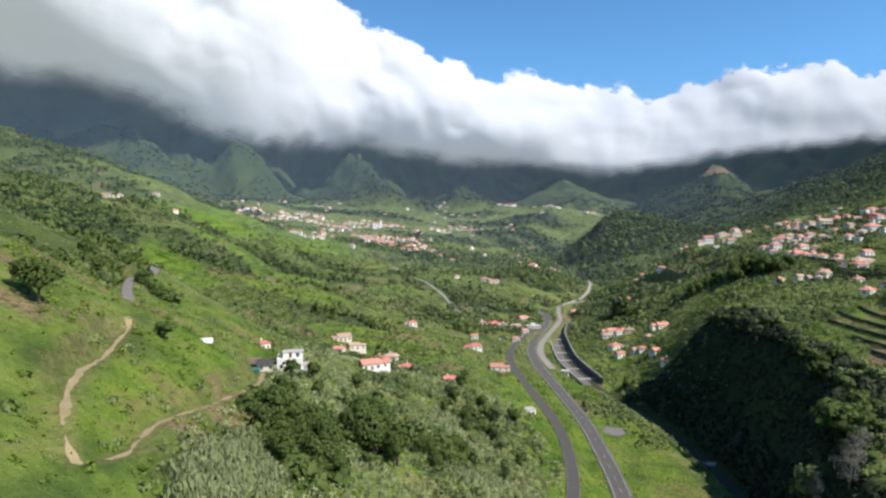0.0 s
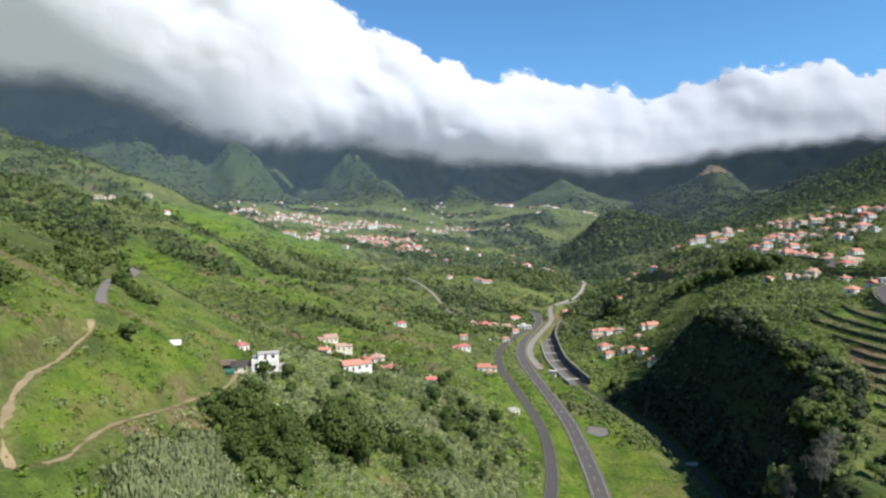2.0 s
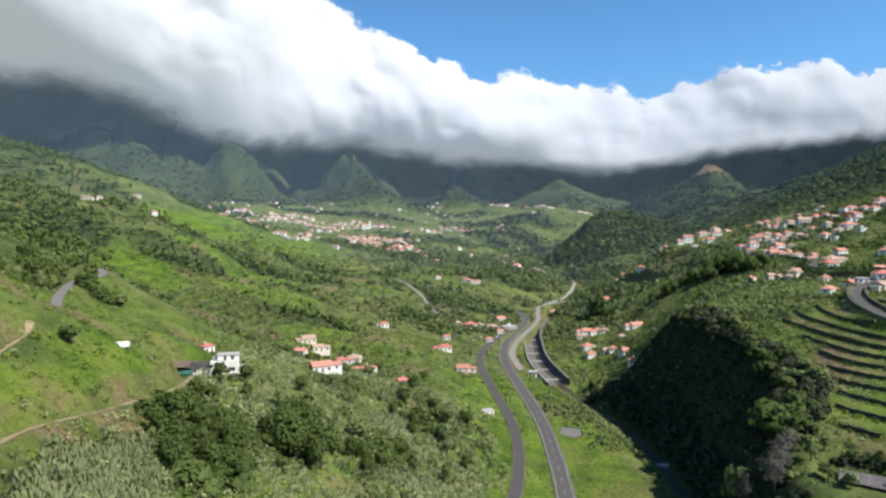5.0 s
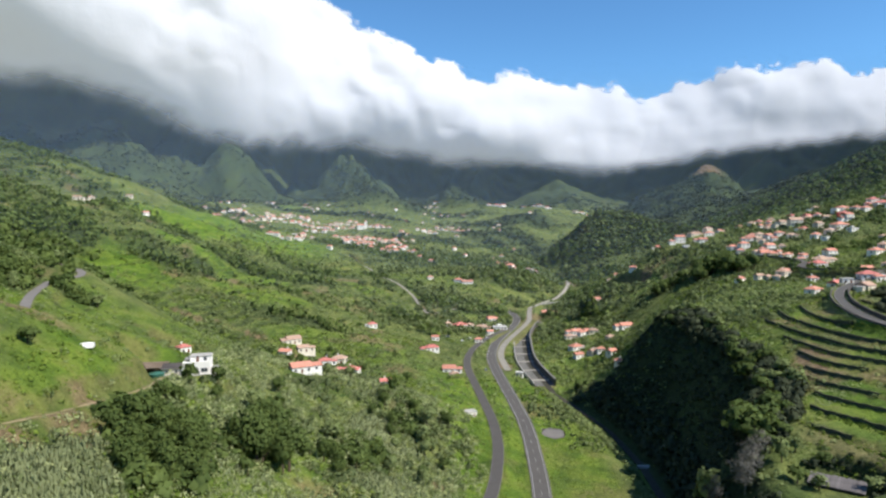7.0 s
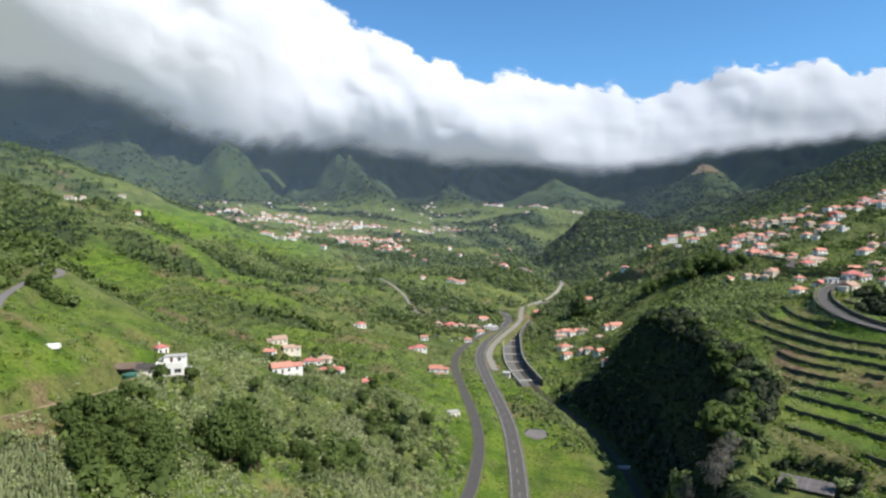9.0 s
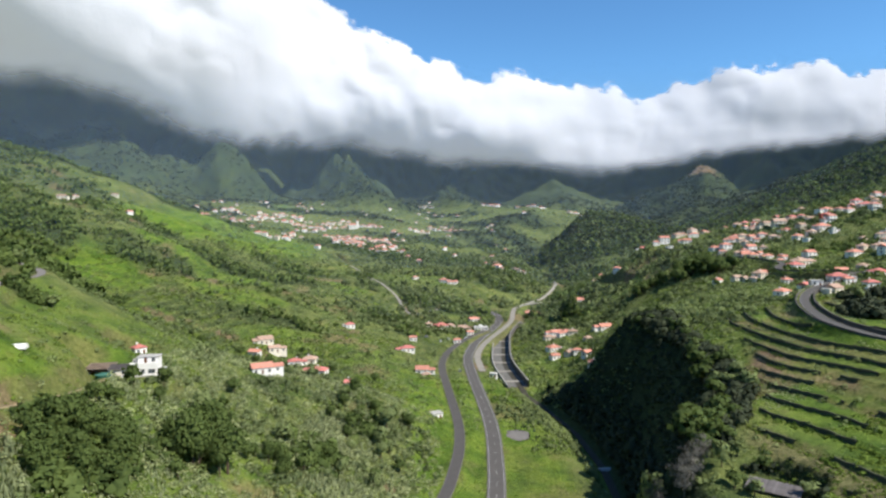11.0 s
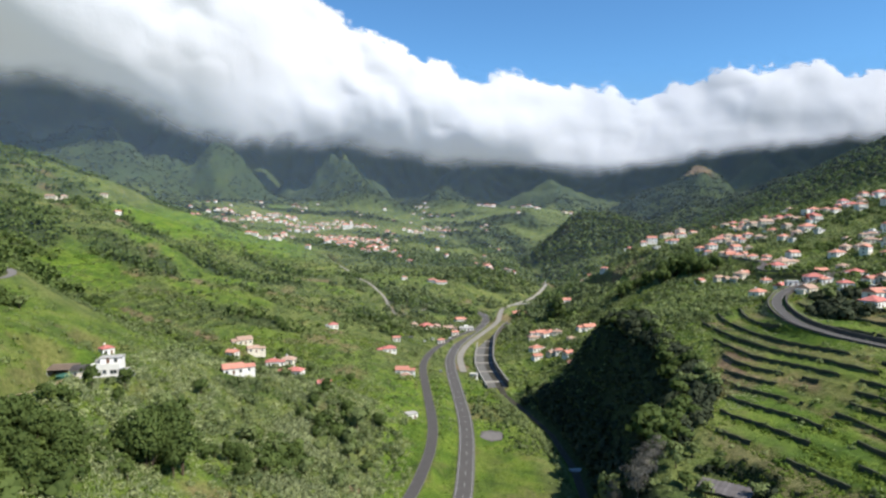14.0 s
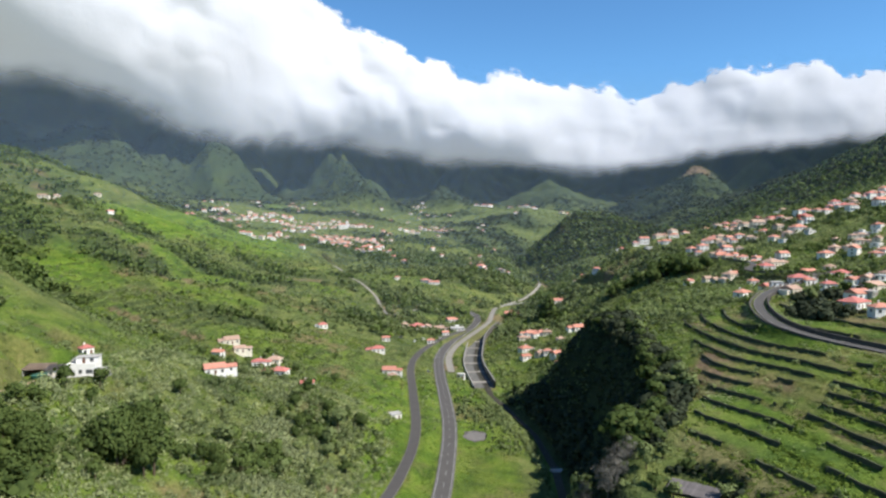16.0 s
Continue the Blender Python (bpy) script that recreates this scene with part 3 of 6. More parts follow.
# the first two stands are added to darken slopes lacking their cloud shadow
WOODS_FAR_A = ((-400, 2450, 170, 300, 0, 1.0), (-700, 2480, 260, 260, 0, 0.9), (-680, 1780, 160, 170, 0, 0.8), (-330, 2750, 200, 200, 0, 0.8), (820, 1480, 240, 260, 0, 0.9), (1150, 1650, 260, 300, 0, 0.9), (640, 1330, 120, 110, 0, 0.7), (100, 1330, 120, 40, -10, 0.6), (-420, 1500, 180, 60, -20, 0.7), (-120, 1720, 200, 60, -10, 0.8), (200, 1900, 150, 50, 0, 0.8), (700, 2250, 180, 120, 0, 0.8), (450, 2500, 250, 150, 0, 0.8),)
WOODS_FAR_B = ((430, 1130, 120, 80, 0, 1.3), (620, 1050, 160, 130, 20, 1.2), (850, 1080, 260, 170, 15, 1.3), (1150, 1080, 320, 220, 0, 1.3), (1080, 2200, 260, 200, 30, 1.1), (980, 1900, 260, 230, 30, 1.2), (-90, 2380, 130, 190, 20, 1.1), (10, 2120, 90, 130, 20, 1.2), (90, 1900, 70, 70, 20, 1.0), (-540, 2150, 200, 180, 0, 1.0), (-800, 2250, 220, 240, 0, 1.0), (-80, 2600, 160, 320, 0, 0.9), (250, 2270, 150, 120, 0, 1.2),)
WOODS_FAR_C = ((330, 1400, 130, 170, 0, 0.8), (60, 1030, 150, 60, -10, 0.7), (-330, 1080, 170, 70, -15, 0.8), (-620, 1300, 160, 120, 0, 0.9), (330, 1700, 160, 90, 0, 0.8), (1250, 2350, 300, 250, 0, 1.1), (-500, 965, 150, 60, 10, 0.9), (-700, 1100, 160, 100, 0, 0.8),)
WOODS_FAR = WOODS_FAR_A + WOODS_FAR_B + WOODS_FAR_C


def stand_field(x, y):
    w = np.zeros(np.shape(x))
    for cx, cy, rx, ry, turn, k in WOODS_NEAR + WOODS_FAR:
        c, s = math.cos(radians(turn)), math.sin(radians(turn))
        dx, dy = x - cx, y - cy
        d = np.hypot((dx * c + dy * s) / rx, (-dx * s + dy * c) / ry)
        w = np.maximum(w, k * smooth(1.25, 0.75, d))
    return w


# Bright hay fields and terraces: centre x, y, half widths, turn in degrees, strength.
FIELDS = ((-230, 825, 62, 80, 0, 1.0), (-180, 505, 52, 85, 12, 1.0), (-122, 636, 62, 34, -30, 0.9), (-172, 660, 30, 40, 0, 0.9), (-205, 1775, 75, 60, 0, 0.9), (6, 692, 26, 22, 0, 0.8),
          (-85, 560, 45, 30, -20, 0.8), (-20, 455, 28, 30, 0, 0.6), (-120, 420, 30, 50, 0, 0.75), (45, 395, 22, 34, 0, 0.6), (-60, 345, 24, 30, 10, 0.6), (300, 470, 26, 50, 0, 0.6), (300, 640, 30, 26, 0, 0.7), (500, 690, 40, 26, 0, 0.6), (420, 520, 22, 26, 0, 0.6))


def fields_at(x, y):
    w = np.zeros(np.shape(x))
    for cx, cy, rx, ry, turn, k in FIELDS:
        c, s = math.cos(radians(turn)), math.sin(radians(turn))
        dx, dy = x - cx, y - cy
        d = np.hypot((dx * c + dy * s) / rx, (-dx * s + dy * c) / ry) + fbm(x, y, 40, 3, 87) * 0.3
        w = np.maximum(w, k * smooth(1.15, 0.8, d))
    return w


def meadow_field(x, y):
    m = smooth(0.05, 0.5, fbm(x, y, 90, 3, 81) + 0.15)
    west = smooth(-30, -52, x) * smooth(340, 230, y) * (0.42 + 0.58 * smooth(-0.25, 0.3, fbm(x, y, 38, 3, 83)))
    verge = smooth(55, 66, x) * smooth(140, 128, x) * smooth(470, 400, y)
    shelf = smooth(165, 190, x) * smooth(340, 300, y) * smooth(320, 290, x)
    m = m * (1 - 0.6 * smooth(-160, -260, x) * smooth(330, 420, y))
    m = m * (0.75 - 0.42 * smooth(420, 620, y) * smooth(-60, 20, x) - 0.5 * smooth(800, 1200, y))
    field = smooth(1.2, 0.6, np.hypot((x + 160) / 120, (y - 920) / 150))
    return np.clip(np.maximum.reduce([m * 0.8, field * 0.95, fields_at(x, y), west, verge * 0.85, shelf * 0.8]), 0, 1)


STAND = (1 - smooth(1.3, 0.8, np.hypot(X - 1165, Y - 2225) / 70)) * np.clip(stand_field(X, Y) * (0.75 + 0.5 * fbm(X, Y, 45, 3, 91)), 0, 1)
MEADOW = meadow_field(X, Y) * (1 - STAND)
gy, gx = np.gradient(LAND, GY, GX)
STEEP = np.hypot(gx, gy)
SOIL = smooth(1.0, 1.5, STEEP) * 0.35 * (Y < 1200) + smooth(0.62, 0.9, fbm(X, Y, 40, 4, 95)) * 0.6 * (Y < 900)
# woods of the high slopes, their dark tone also painting partial cloud shadow
HIGH_WOOD_SHADE = smooth(1450, 1650, Y) * smooth(145, 195, LAND) * (0.78 + 0.22 * smooth(0.3, -0.3, fbm(X, Y, 70, 3, 93)))
# steep crag, its ground coloured dark for the shade on it
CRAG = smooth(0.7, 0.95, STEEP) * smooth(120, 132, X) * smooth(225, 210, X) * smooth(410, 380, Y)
RISER = smooth(0.6, 1.0, STEEP) * SHELF * smooth(4, 8, NEAR_ROAD)
FALLOW = lattice(np.floor(TREAD).astype(np.int64), np.floor(X / 60 + TREAD * 0.37).astype(np.int64), 5)
for bx, by, br in ((-57, 432, 7), (-96, 166, 7), (-36, 150, 8), (26, 236, 5), (226, 158, 9), (1165, 2215, 75), (298, 906, 12), (-78, 137, 5), (-84, 134, 5), (-74, 146, 4), (-44, 168, 5), (-38, 128, 7), (-20, 345, 6), (4, 388, 8), (20, 350, 6), (-32, 418, 7), (51, 246, 3.5), (56, 249, 3), (2, 330, 5), (20, 520, 8), (-110, 600, 8)):
    SOIL = np.maximum(SOIL, smooth(1.3, 0.6, np.hypot(X - bx, Y - by) / br + fbm(X, Y, 6, 2, 99) * 0.3) * 0.8)
DRY = smooth(104, 112, X) * smooth(140, 126, X) * smooth(460, 400, Y) * smooth(-0.4, 0.5, fbm(X, Y, 30, 3, 103))
SOIL = np.clip(DRY * 0.45 + SOIL * (1 - RISER) + SHELF * (smooth(0.15, 0.55, fbm(X, Y, 14, 3, 97)) * 0.3 + 0.42 * smooth(0.35, 0.8, FALLOW)) * (1 - RISER) + smooth(1.6, 0.0, NEAR_ROAD) * 0.3, 0, 1)

# ---- ground ----
ny, nx = LAND.shape
idx = np.arange(ny * nx).reshape(ny, nx)
quads = np.stack([idx[:-1, :-1], idx[:-1, 1:], idx[1:, 1:], idx[1:, :-1]], -1).reshape(-1, 4)
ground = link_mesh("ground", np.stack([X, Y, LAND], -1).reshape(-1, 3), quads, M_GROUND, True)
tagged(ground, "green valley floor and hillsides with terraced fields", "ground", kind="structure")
# wood also paints the crag's shade, and its shadow on the east bank
for key, field in (("meadow", MEADOW), ("soil", SOIL * (1 - CRAG)), ("wood", np.maximum.reduce([np.clip(STAND * 1.4, 0, 1), HIGH_WOOD_SHADE, RISER, CRAG * 1.2, smooth(20, 12, RIVER) * (X > np.interp(Y, AXIS_Y, AXIS_X)) * smooth(430, 380, Y), 0.85 * WEST_FIELDS * smooth(0.5, 0.8, STEEP)]))):
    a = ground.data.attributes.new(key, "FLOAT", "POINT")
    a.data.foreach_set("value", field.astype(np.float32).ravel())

# ---- roads ----


def ribbon(name, line, offset, width, rise, thick, mat, parent=None):
    """A strip of the given width beside a centre line, with real thickness."""
    d = np.gradient(line[:, :2], axis=0)
    d /= np.linalg.norm(d, axis=1)[:, None] + 1e-9
    side = np.stack([d[:, 1], -d[:, 0]], -1)
    v = []
    for o, z in ((offset - width / 2, rise), (offset + width / 2, rise), (offset + width / 2, rise - thick), (offset - width / 2, rise - thick)):
        v.append(np.column_stack([line[:, :2] + side * o, line[:, 2] + z]))
    n = len(line)
    v = np.stack(v, 1).reshape(-1, 3)
    k = np.arange(n - 1)[:, None] * 4
    f = np.vstack([k + np.array([a, b_, b_ + 4, a + 4]) for a, b_ in ((1, 0), (2, 1), (3, 2), (0, 3))])
    ob = link_mesh(name, v, f, mat)
    ob.parent = parent
    return ob


def make_road(road, name, label, mat, edge_lines=True, kerbs=True, dashes=True):
    line = resample(road[0], 4.0)
    w = road[1]
    top = tagged(ribbon(name, line, 0, w, 0.0, 0.5, mat), label, "road", kind="structure")
    if edge_lines:
        for s in (-1, 1):
            ribbon("edge_line", line, s * (w / 2 - 0.55), 0.15, 0.03, 0.02, M_LINE, top)
    if dashes:
        fine = resample(road[0], 2.0)
        for i in range(2, len(fine) - 3, 6):
            ribbon("lane_dash", fine[i:i + 3], 0, 0.15, 0.03, 0.02, M_LINE, top)
    if kerbs:
        for s in (-1, 1):
            ribbon("kerb", line, s * (w / 2 + 0.15), 0.3, 0.16, 0.6, M_KERB, top)
    return top


make_road(MAIN_ROAD, "road_1", "dark asphalt two-lane valley road with worn white lines", M_ASPHALT)
make_road(LOW_ROAD, "road_2", "narrow grey asphalt service road beside the main road", M_ASPHALT, False, True, False)
make_road(EAST_ROAD, "road_3", "grey asphalt hill road curving above the terraces", M_ASPHALT, False, True, False)
make_road(UPPER_ROAD, "road_6", "pale concrete valley road climbing past the junction", M_APRON, False, False, False)
hill_line = resample(EAST_ROAD[0], 4.0)
tagged(ribbon("wall_hill_road", hill_line[12:], 4.1, 0.6, 1.7, 2.6, M_STONE), "dark basalt wall along the hill road", "wall", kind="structure")
tagged(ribbon("wall_road_foot", hill_line[8:], -3.7, 0.5, 0.45, 3.0, M_STONE), "dark basalt retaining wall under the hill road", "wall", kind="structure")
lane = make_road(LANE, "road_7", "narrow village lane above a basalt wall", M_ASPHALT, False, False, False)
lane_line = resample(LANE[0], 4.0)
tagged(ribbon("wall_lane", lane_line, 2.5, 0.7, 0.7, 4.0, M_STONE), "dark basalt retaining wall below the village lane", "wall", kind="structure")
make_road(HILL_LANE, "road_8", "narrow pale lane climbing the farmed slope", M_APRON, False, False, False)
make_road(SIDE_ROAD, "road_5", "pale concrete side road climbing from the junction", M_CONCRETE, False, True, False)
make_road(WEST_ROAD, "road_4", "narrow asphalt lane on the grassy hillside", M_LANE, False, False, False)


def make_track(road, name, label):
    """A worn path on the ground, uneven along its edges."""
    line = resample(road[0], 1.2)
    r = np.random.default_rng(len(road[0]))
    line[:, 0] += np.convolve(r.normal(size=len(line) + 8), np.ones(9) / 9, "valid") * 0.9
    d = np.gradient(line[:, :2], axis=0)
    d /= np.linalg.norm(d, axis=1)[:, None] + 1e-9
    half = road[1] / 2 * (0.56 + 0.6 * np.convolve(r.normal(size=len(line) + 4), np.ones(5) / 5, "valid"))
    rows = []
    for o, rise in ((-1.0, -0.25), (-0.86, 0.10), (-0.3, 0.07), (0.3, 0.09), (0.86, 0.10), (1.0, -0.25)):
        x, y = line[:, 0] + d[:, 1] * half * o, line[:, 1] - d[:, 0] * half * o
        rows.append(np.column_stack([x, y, grid_value(LAND, x, y) + rise]))
    v = np.stack(rows, 1).reshape(-1, 3)
    k = np.arange(len(line) - 1)[:, None] * 6
    f = np.vstack([k + np.array([j + 1, j, j + 6, j + 7]) for j in range(5)])
    tagged(link_mesh(name, v, f, M_TRACK), label, "path", kind="structure")


def make_terrace_walls():
    """Dry-stone walls holding up the terraces, along the foot of each rise."""
    step = 1.6
    xs, ys = np.arange(150, 302, step), np.arange(96, 334, step)
    CX, CY = np.meshgrid(xs, ys)
    level = grid_value(TREAD, CX, CY) + 0.10
    on = (grid_value(SHELF, CX, CY) > 0.6) & (grid_value(np.minimum(NEAR_ROAD, 1e3), CX, CY) > 4.5) & (fbm(CX, CY, 16, 2, 57) < 0.42) & (np.hypot(CX - 158, CY - 167) > 18)
    verts, faces = [], []
    r = random.Random(12)
    for j in range(len(ys) - 1):
        for i in range(len(xs) - 1):
            if not on[j, i]:
                continue
            corner = ((j, i), (j, i + 1), (j + 1, i + 1), (j + 1, i))
            vals = [level[c] for c in corner]
            k = math.ceil(min(vals))
            if k >= max(vals):
                continue
            cut = []
            for a in range(4):
                va, vb = vals[a], vals[(a + 1) % 4]
                if (va < k) != (vb < k):
                    t = (k - va) / (vb - va)
                    (ja, ia), (jb, ib) = corner[a], corner[(a + 1) % 4]
                    cut.append((xs[ia] + t * (xs[ib] - xs[ia]), ys[ja] + t * (ys[jb] - ys[ja])))
            if len(cut) != 2:
                continue
            gxv, gyv = vals[1] + vals[2] - vals[0] - vals[3], vals[2] + vals[3] - vals[0] - vals[1]
            g = math.hypot(gxv, gyv) + 1e-9
            ux, uy = gxv / g * 1.5, gyv / g * 1.5
            b0 = len(verts)
            for px, py in cut:
                up = height(px + ux, py + uy) + 0.12
                for q, z in ((-0.15, up - 2.6), (0.0, up + 0.04), (0.35, up + 0.06), (1.0, up - 0.5)):
                    verts.append((px + ux * q, py + uy * q, z))
            for a in range(3):
                faces.append((b0 + a, b0 + a + 1, b0 + 5 + a, b0 + 4 + a))
    ob = link_mesh("wall_terraces", verts, faces, M_TERRACE)
    return tagged(ob, "dark dry-stone terrace walls between the small fields", "wall", kind="structure")


make_terrace_walls()
make_track(TRACK_A, "path_1", "trodden bare-earth track through the grass")
make_track(TRACK_B, "path_2", "rutted bare-earth track leading to the white house")

make_track(TRACK_C, "path_3", "faint trodden path along a bare earth bank")

# ---- cloud bank ----
# The bank from west to east: x, y, height of its underside and of its top.
CLOUD_A = ((-1502, 1809, 625, 1292), (-983, 1766, 521, 1162), (-887, 1858, 510, 1117), (-775, 1954, 485, 1063), (-605, 2084, 444, 996), (-521, 2240, 407, 991), (-368, 2470, 415, 994), (-257, 2624, 431, 986), (-153, 2757, 446, 946), (-69, 2772, 436, 881), (52, 2793, 416, 871), (165, 2812, 400, 801), (318, 2837, 384, 785), (448, 2857, 379, 703), (607, 2873, 380, 792), (834, 2834, 347, 724), (983, 2807, 346, 707), (1082, 2790, 356, 725), (1155, 2777, 365, 639), (1289, 2753, 381, 725),)
CLOUD_B = ((1446, 2725, 417, 749), (1541, 2708, 445, 845), (1648, 2689, 451, 801), (1731, 2674, 462, 767), (1801, 2661, 469, 812), (1964, 2632, 474, 808), (2044, 2617, 478, 748), (2188, 2591, 490, 788), (2756, 2543, 541, 841), (3245, 2502, 577, 913),)
CLOUD = CLOUD_A + CLOUD_B


def make_cloud():
    c = np.array(CLOUD, float)
    s = np.concatenate([[0], np.cumsum(np.hypot(np.diff(c[:, 0]), np.diff(c[:, 1])))])
    n, m, back = 420, 76, 14
    u = np.linspace(0, s[-1], n)
    cx, cy = np.interp(u, s, c[:, 0]), np.interp(u, s, c[:, 1])
    k = np.exp(-0.5 * (np.arange(-12, 13) / 3.0) ** 2)
    k /= k.sum()
    wide = np.exp(-0.5 * (np.arange(-40, 41) / 15.0) ** 2)
    wide /= wide.sum()
    cx, cy = (np.convolve(np.pad(q, 40, "reflect", reflect_type="odd"), wide, "valid") for q in (cx, cy))
    low = np.convolve(np.pad(np.interp(u, s, c[:, 2]), 12, "edge"), k, "valid") - 70
    top = np.convolve(np.pad(np.interp(u, s, c[:, 3]), 12, "edge"), k, "valid") + 16
    U, V = np.meshgrid(u, np.linspace(0, 1, m))
    Z = low + (top + 110 - low) * V
    lump = fbm(U, Z, 420, 2, 14) * 48 + fbm(U, Z, 170, 2, 16) * 15
    heaps = (np.abs(fbm(U, Z, 300, 2, 61)) * 40 + np.abs(fbm(U, Z, 110, 1, 63)) * 9) * (0.5 - 0.2 * smooth(0, 900, cx))
    bulge = 210 * (1 - 0.6 * smooth(300, 1300, cx)) * np.sin(np.pi * np.clip(V, 0, 1) ** 0.7) ** 0.8
    toward = np.stack([-cx, -cy]) / np.hypot(cx, cy)
    lean = 400 * smooth(400, -1700, cx) - 170 * smooth(300, 1300, cx)
    push = bulge + lump * np.sin(np.pi * V) ** 0.5 + lean * V + heaps * smooth(0.05, 0.35, V)
    P = np.stack([cx + toward[0] * push, cy + toward[1] * push, Z], -1)
    # the bank runs on behind its front, over the mountains
    roof = []
    for i in range(back):
        t = i / (back - 1)
        lift = np.minimum(top - 190, low + 380) + fbm(u, u * 0 + i * 90.0, 300, 3, 23) * 60
        roof.append(np.stack([cx * (1 + 0.25 * t), np.minimum(cy + 60 + 60 * smooth(300, 1300, cx) + 2300 * t, 4750), lift], -1))
    P = np.concatenate([P.reshape(-1, 3), np.array(roof).reshape(-1, 3)])
    q = []
    for rows, start in ((m, 0), (back, m * n)):
        idx = np.arange(n * rows).reshape(rows, n) + start
        q.append(np.stack([idx[:-1, :-1], idx[:-1, 1:], idx[1:, 1:], idx[1:, :-1]], -1).reshape(-1, 4))
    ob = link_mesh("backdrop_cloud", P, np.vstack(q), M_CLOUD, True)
    for key, field in (("below_top", top - Z), ("above_base", Z - low)):
        a = ob.data.attributes.new(key, "FLOAT", "POINT")
        a.data.foreach_set("value", np.concatenate([field.ravel(), np.full(back * n, 400.0)]).astype(np.float32))
    return tagged(ob, "white cumulus bank hanging over the mountains", "cloud", kind="structure")


def make_haze_sheet(y, dens, z0, z1):
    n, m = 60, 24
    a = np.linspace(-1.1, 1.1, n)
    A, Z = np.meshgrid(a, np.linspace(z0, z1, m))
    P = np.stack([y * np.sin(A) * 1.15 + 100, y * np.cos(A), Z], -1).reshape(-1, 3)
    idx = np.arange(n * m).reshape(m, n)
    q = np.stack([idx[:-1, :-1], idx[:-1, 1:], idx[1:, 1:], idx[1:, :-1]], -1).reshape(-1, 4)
    ob = link_mesh("backdrop_mist", P, q, M_HAZE_SHEET, True)
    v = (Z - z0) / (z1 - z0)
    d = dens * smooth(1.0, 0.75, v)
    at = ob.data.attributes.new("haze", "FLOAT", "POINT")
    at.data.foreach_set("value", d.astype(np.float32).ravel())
    return tagged(ob, "see-through bluish sheet that imitates distance haze", "mist", kind="structure")


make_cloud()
# transparent sheets across the valley that imitate haze growing with distance
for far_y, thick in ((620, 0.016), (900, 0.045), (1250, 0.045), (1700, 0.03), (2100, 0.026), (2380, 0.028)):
    make_haze_sheet(far_y, thick, 20, 113 + 0.25 * far_y)

# ---- houses ----
# x, y, width of the front, look: t clay roof, o old clay, r red roof, w white, c cream, p pink, R red walls, f flat roof, b brown, g grey shed
EAST_LANE_TOP = ((361, 692, 14, "t"), (384, 704, 16, "o"), (350, 688, 9, "w"), (354, 662, 9, "f"), (383, 682, 12, "w"), (402, 708, 13, "c"), (418, 712, 9, "w"), (400, 624, 11, "c"), (407, 615, 6, "c"), (463, 720, 10, "c"), (464, 704, 10, "t"), (453, 672, 11, "o"), (417, 613, 11, "t"), (414, 599, 8, "w"), (427, 611, 10, "t"), (462, 661, 15, "c"), (488, 722, 10, "o"), (509, 715, 13, "r"), (493, 663, 15, "r"), (547, 737, 8, "f"), (466, 644, 17, "o"), (461, 600, 11, "c"))
EAST_LANE_MID = ((375, 606, 13, "t"), (372, 586, 9, "w"), (378, 569, 9, "o"), (377, 556, 9, "w"), (382, 551, 12, "t"), (390, 554, 8, "w"), (389, 539, 10, "w"), (403, 569, 9, "c"), (384, 513, 6, "w"), (383, 514, 6, "f"), (322, 473, 9, "o"), (323, 464, 6, "c"), (330, 455, 12, "o"), (320, 407, 7, "t"), (442, 576, 13, "t"), (442, 563, 10, "f"), (468, 579, 18, "t"), (468, 562, 11, "f"), (387, 492, 19, "c"), (362, 461, 15, "r"))
EAST_LANE_HIGH = ((513, 635, 17, "t"), (513, 615, 12, "w"), (498, 613, 10, "R"), (526, 613, 9, "w"), (539, 611, 16, "r"), (530, 589, 13, "w"), (568, 641, 10, "o"), (584, 632, 14, "r"), (595, 631, 9, "w"), (556, 582, 18, "t"), (478, 508, 15, "f"), (485, 501, 8, "f"), (456, 510, 8, "o"), (456, 483, 13, "c"), (454, 463, 10, "f"))
EAST_LANE_LOW = ((422, 476, 15, "w"), (432, 458, 11, "w"), (423, 425, 11, "w"), (376, 409, 10, "o"), (349, 362, 13, "r"), (318, 312, 7, "w"), (324, 309, 7, "o"), (329, 305, 6, "f"), (294, 341, 6, "f"), (311, 346, 13, "r"), (291, 323, 12, "b"), (314, 342, 6, "w"), (297, 274, 8, "g"), (277, 259, 13, "r"), (276, 242, 10, "t"))
UPPER_VILLAGE_WEST = ((-246, 1228, 15, "r"), (-240, 1261, 11, "w"), (-243, 1320, 9, "w"), (-330, 1502, 11, "w"), (-317, 1510, 11, "w"), (-283, 1502, 11, "w"), (-234, 1379, 12, "c"), (-225, 1397, 12, "w"), (-223, 1442, 13, "t"), (-244, 1532, 11, "o"), (-221, 1494, 13, "t"), (-193, 1399, 12, "w"), (-206, 1524, 13, "w"), (-180, 1427, 13, "w"), (-198, 1565, 12, "o"), (-174, 1547, 12, "t"), (-160, 1511, 13, "w"), (-149, 1526, 11, "w"), (-139, 1443, 11, "o"), (-137, 1367, 12, "w"), (-114, 1349, 14, "t"), (-113, 1252, 13, "w"), (-97, 1311, 11, "r"))
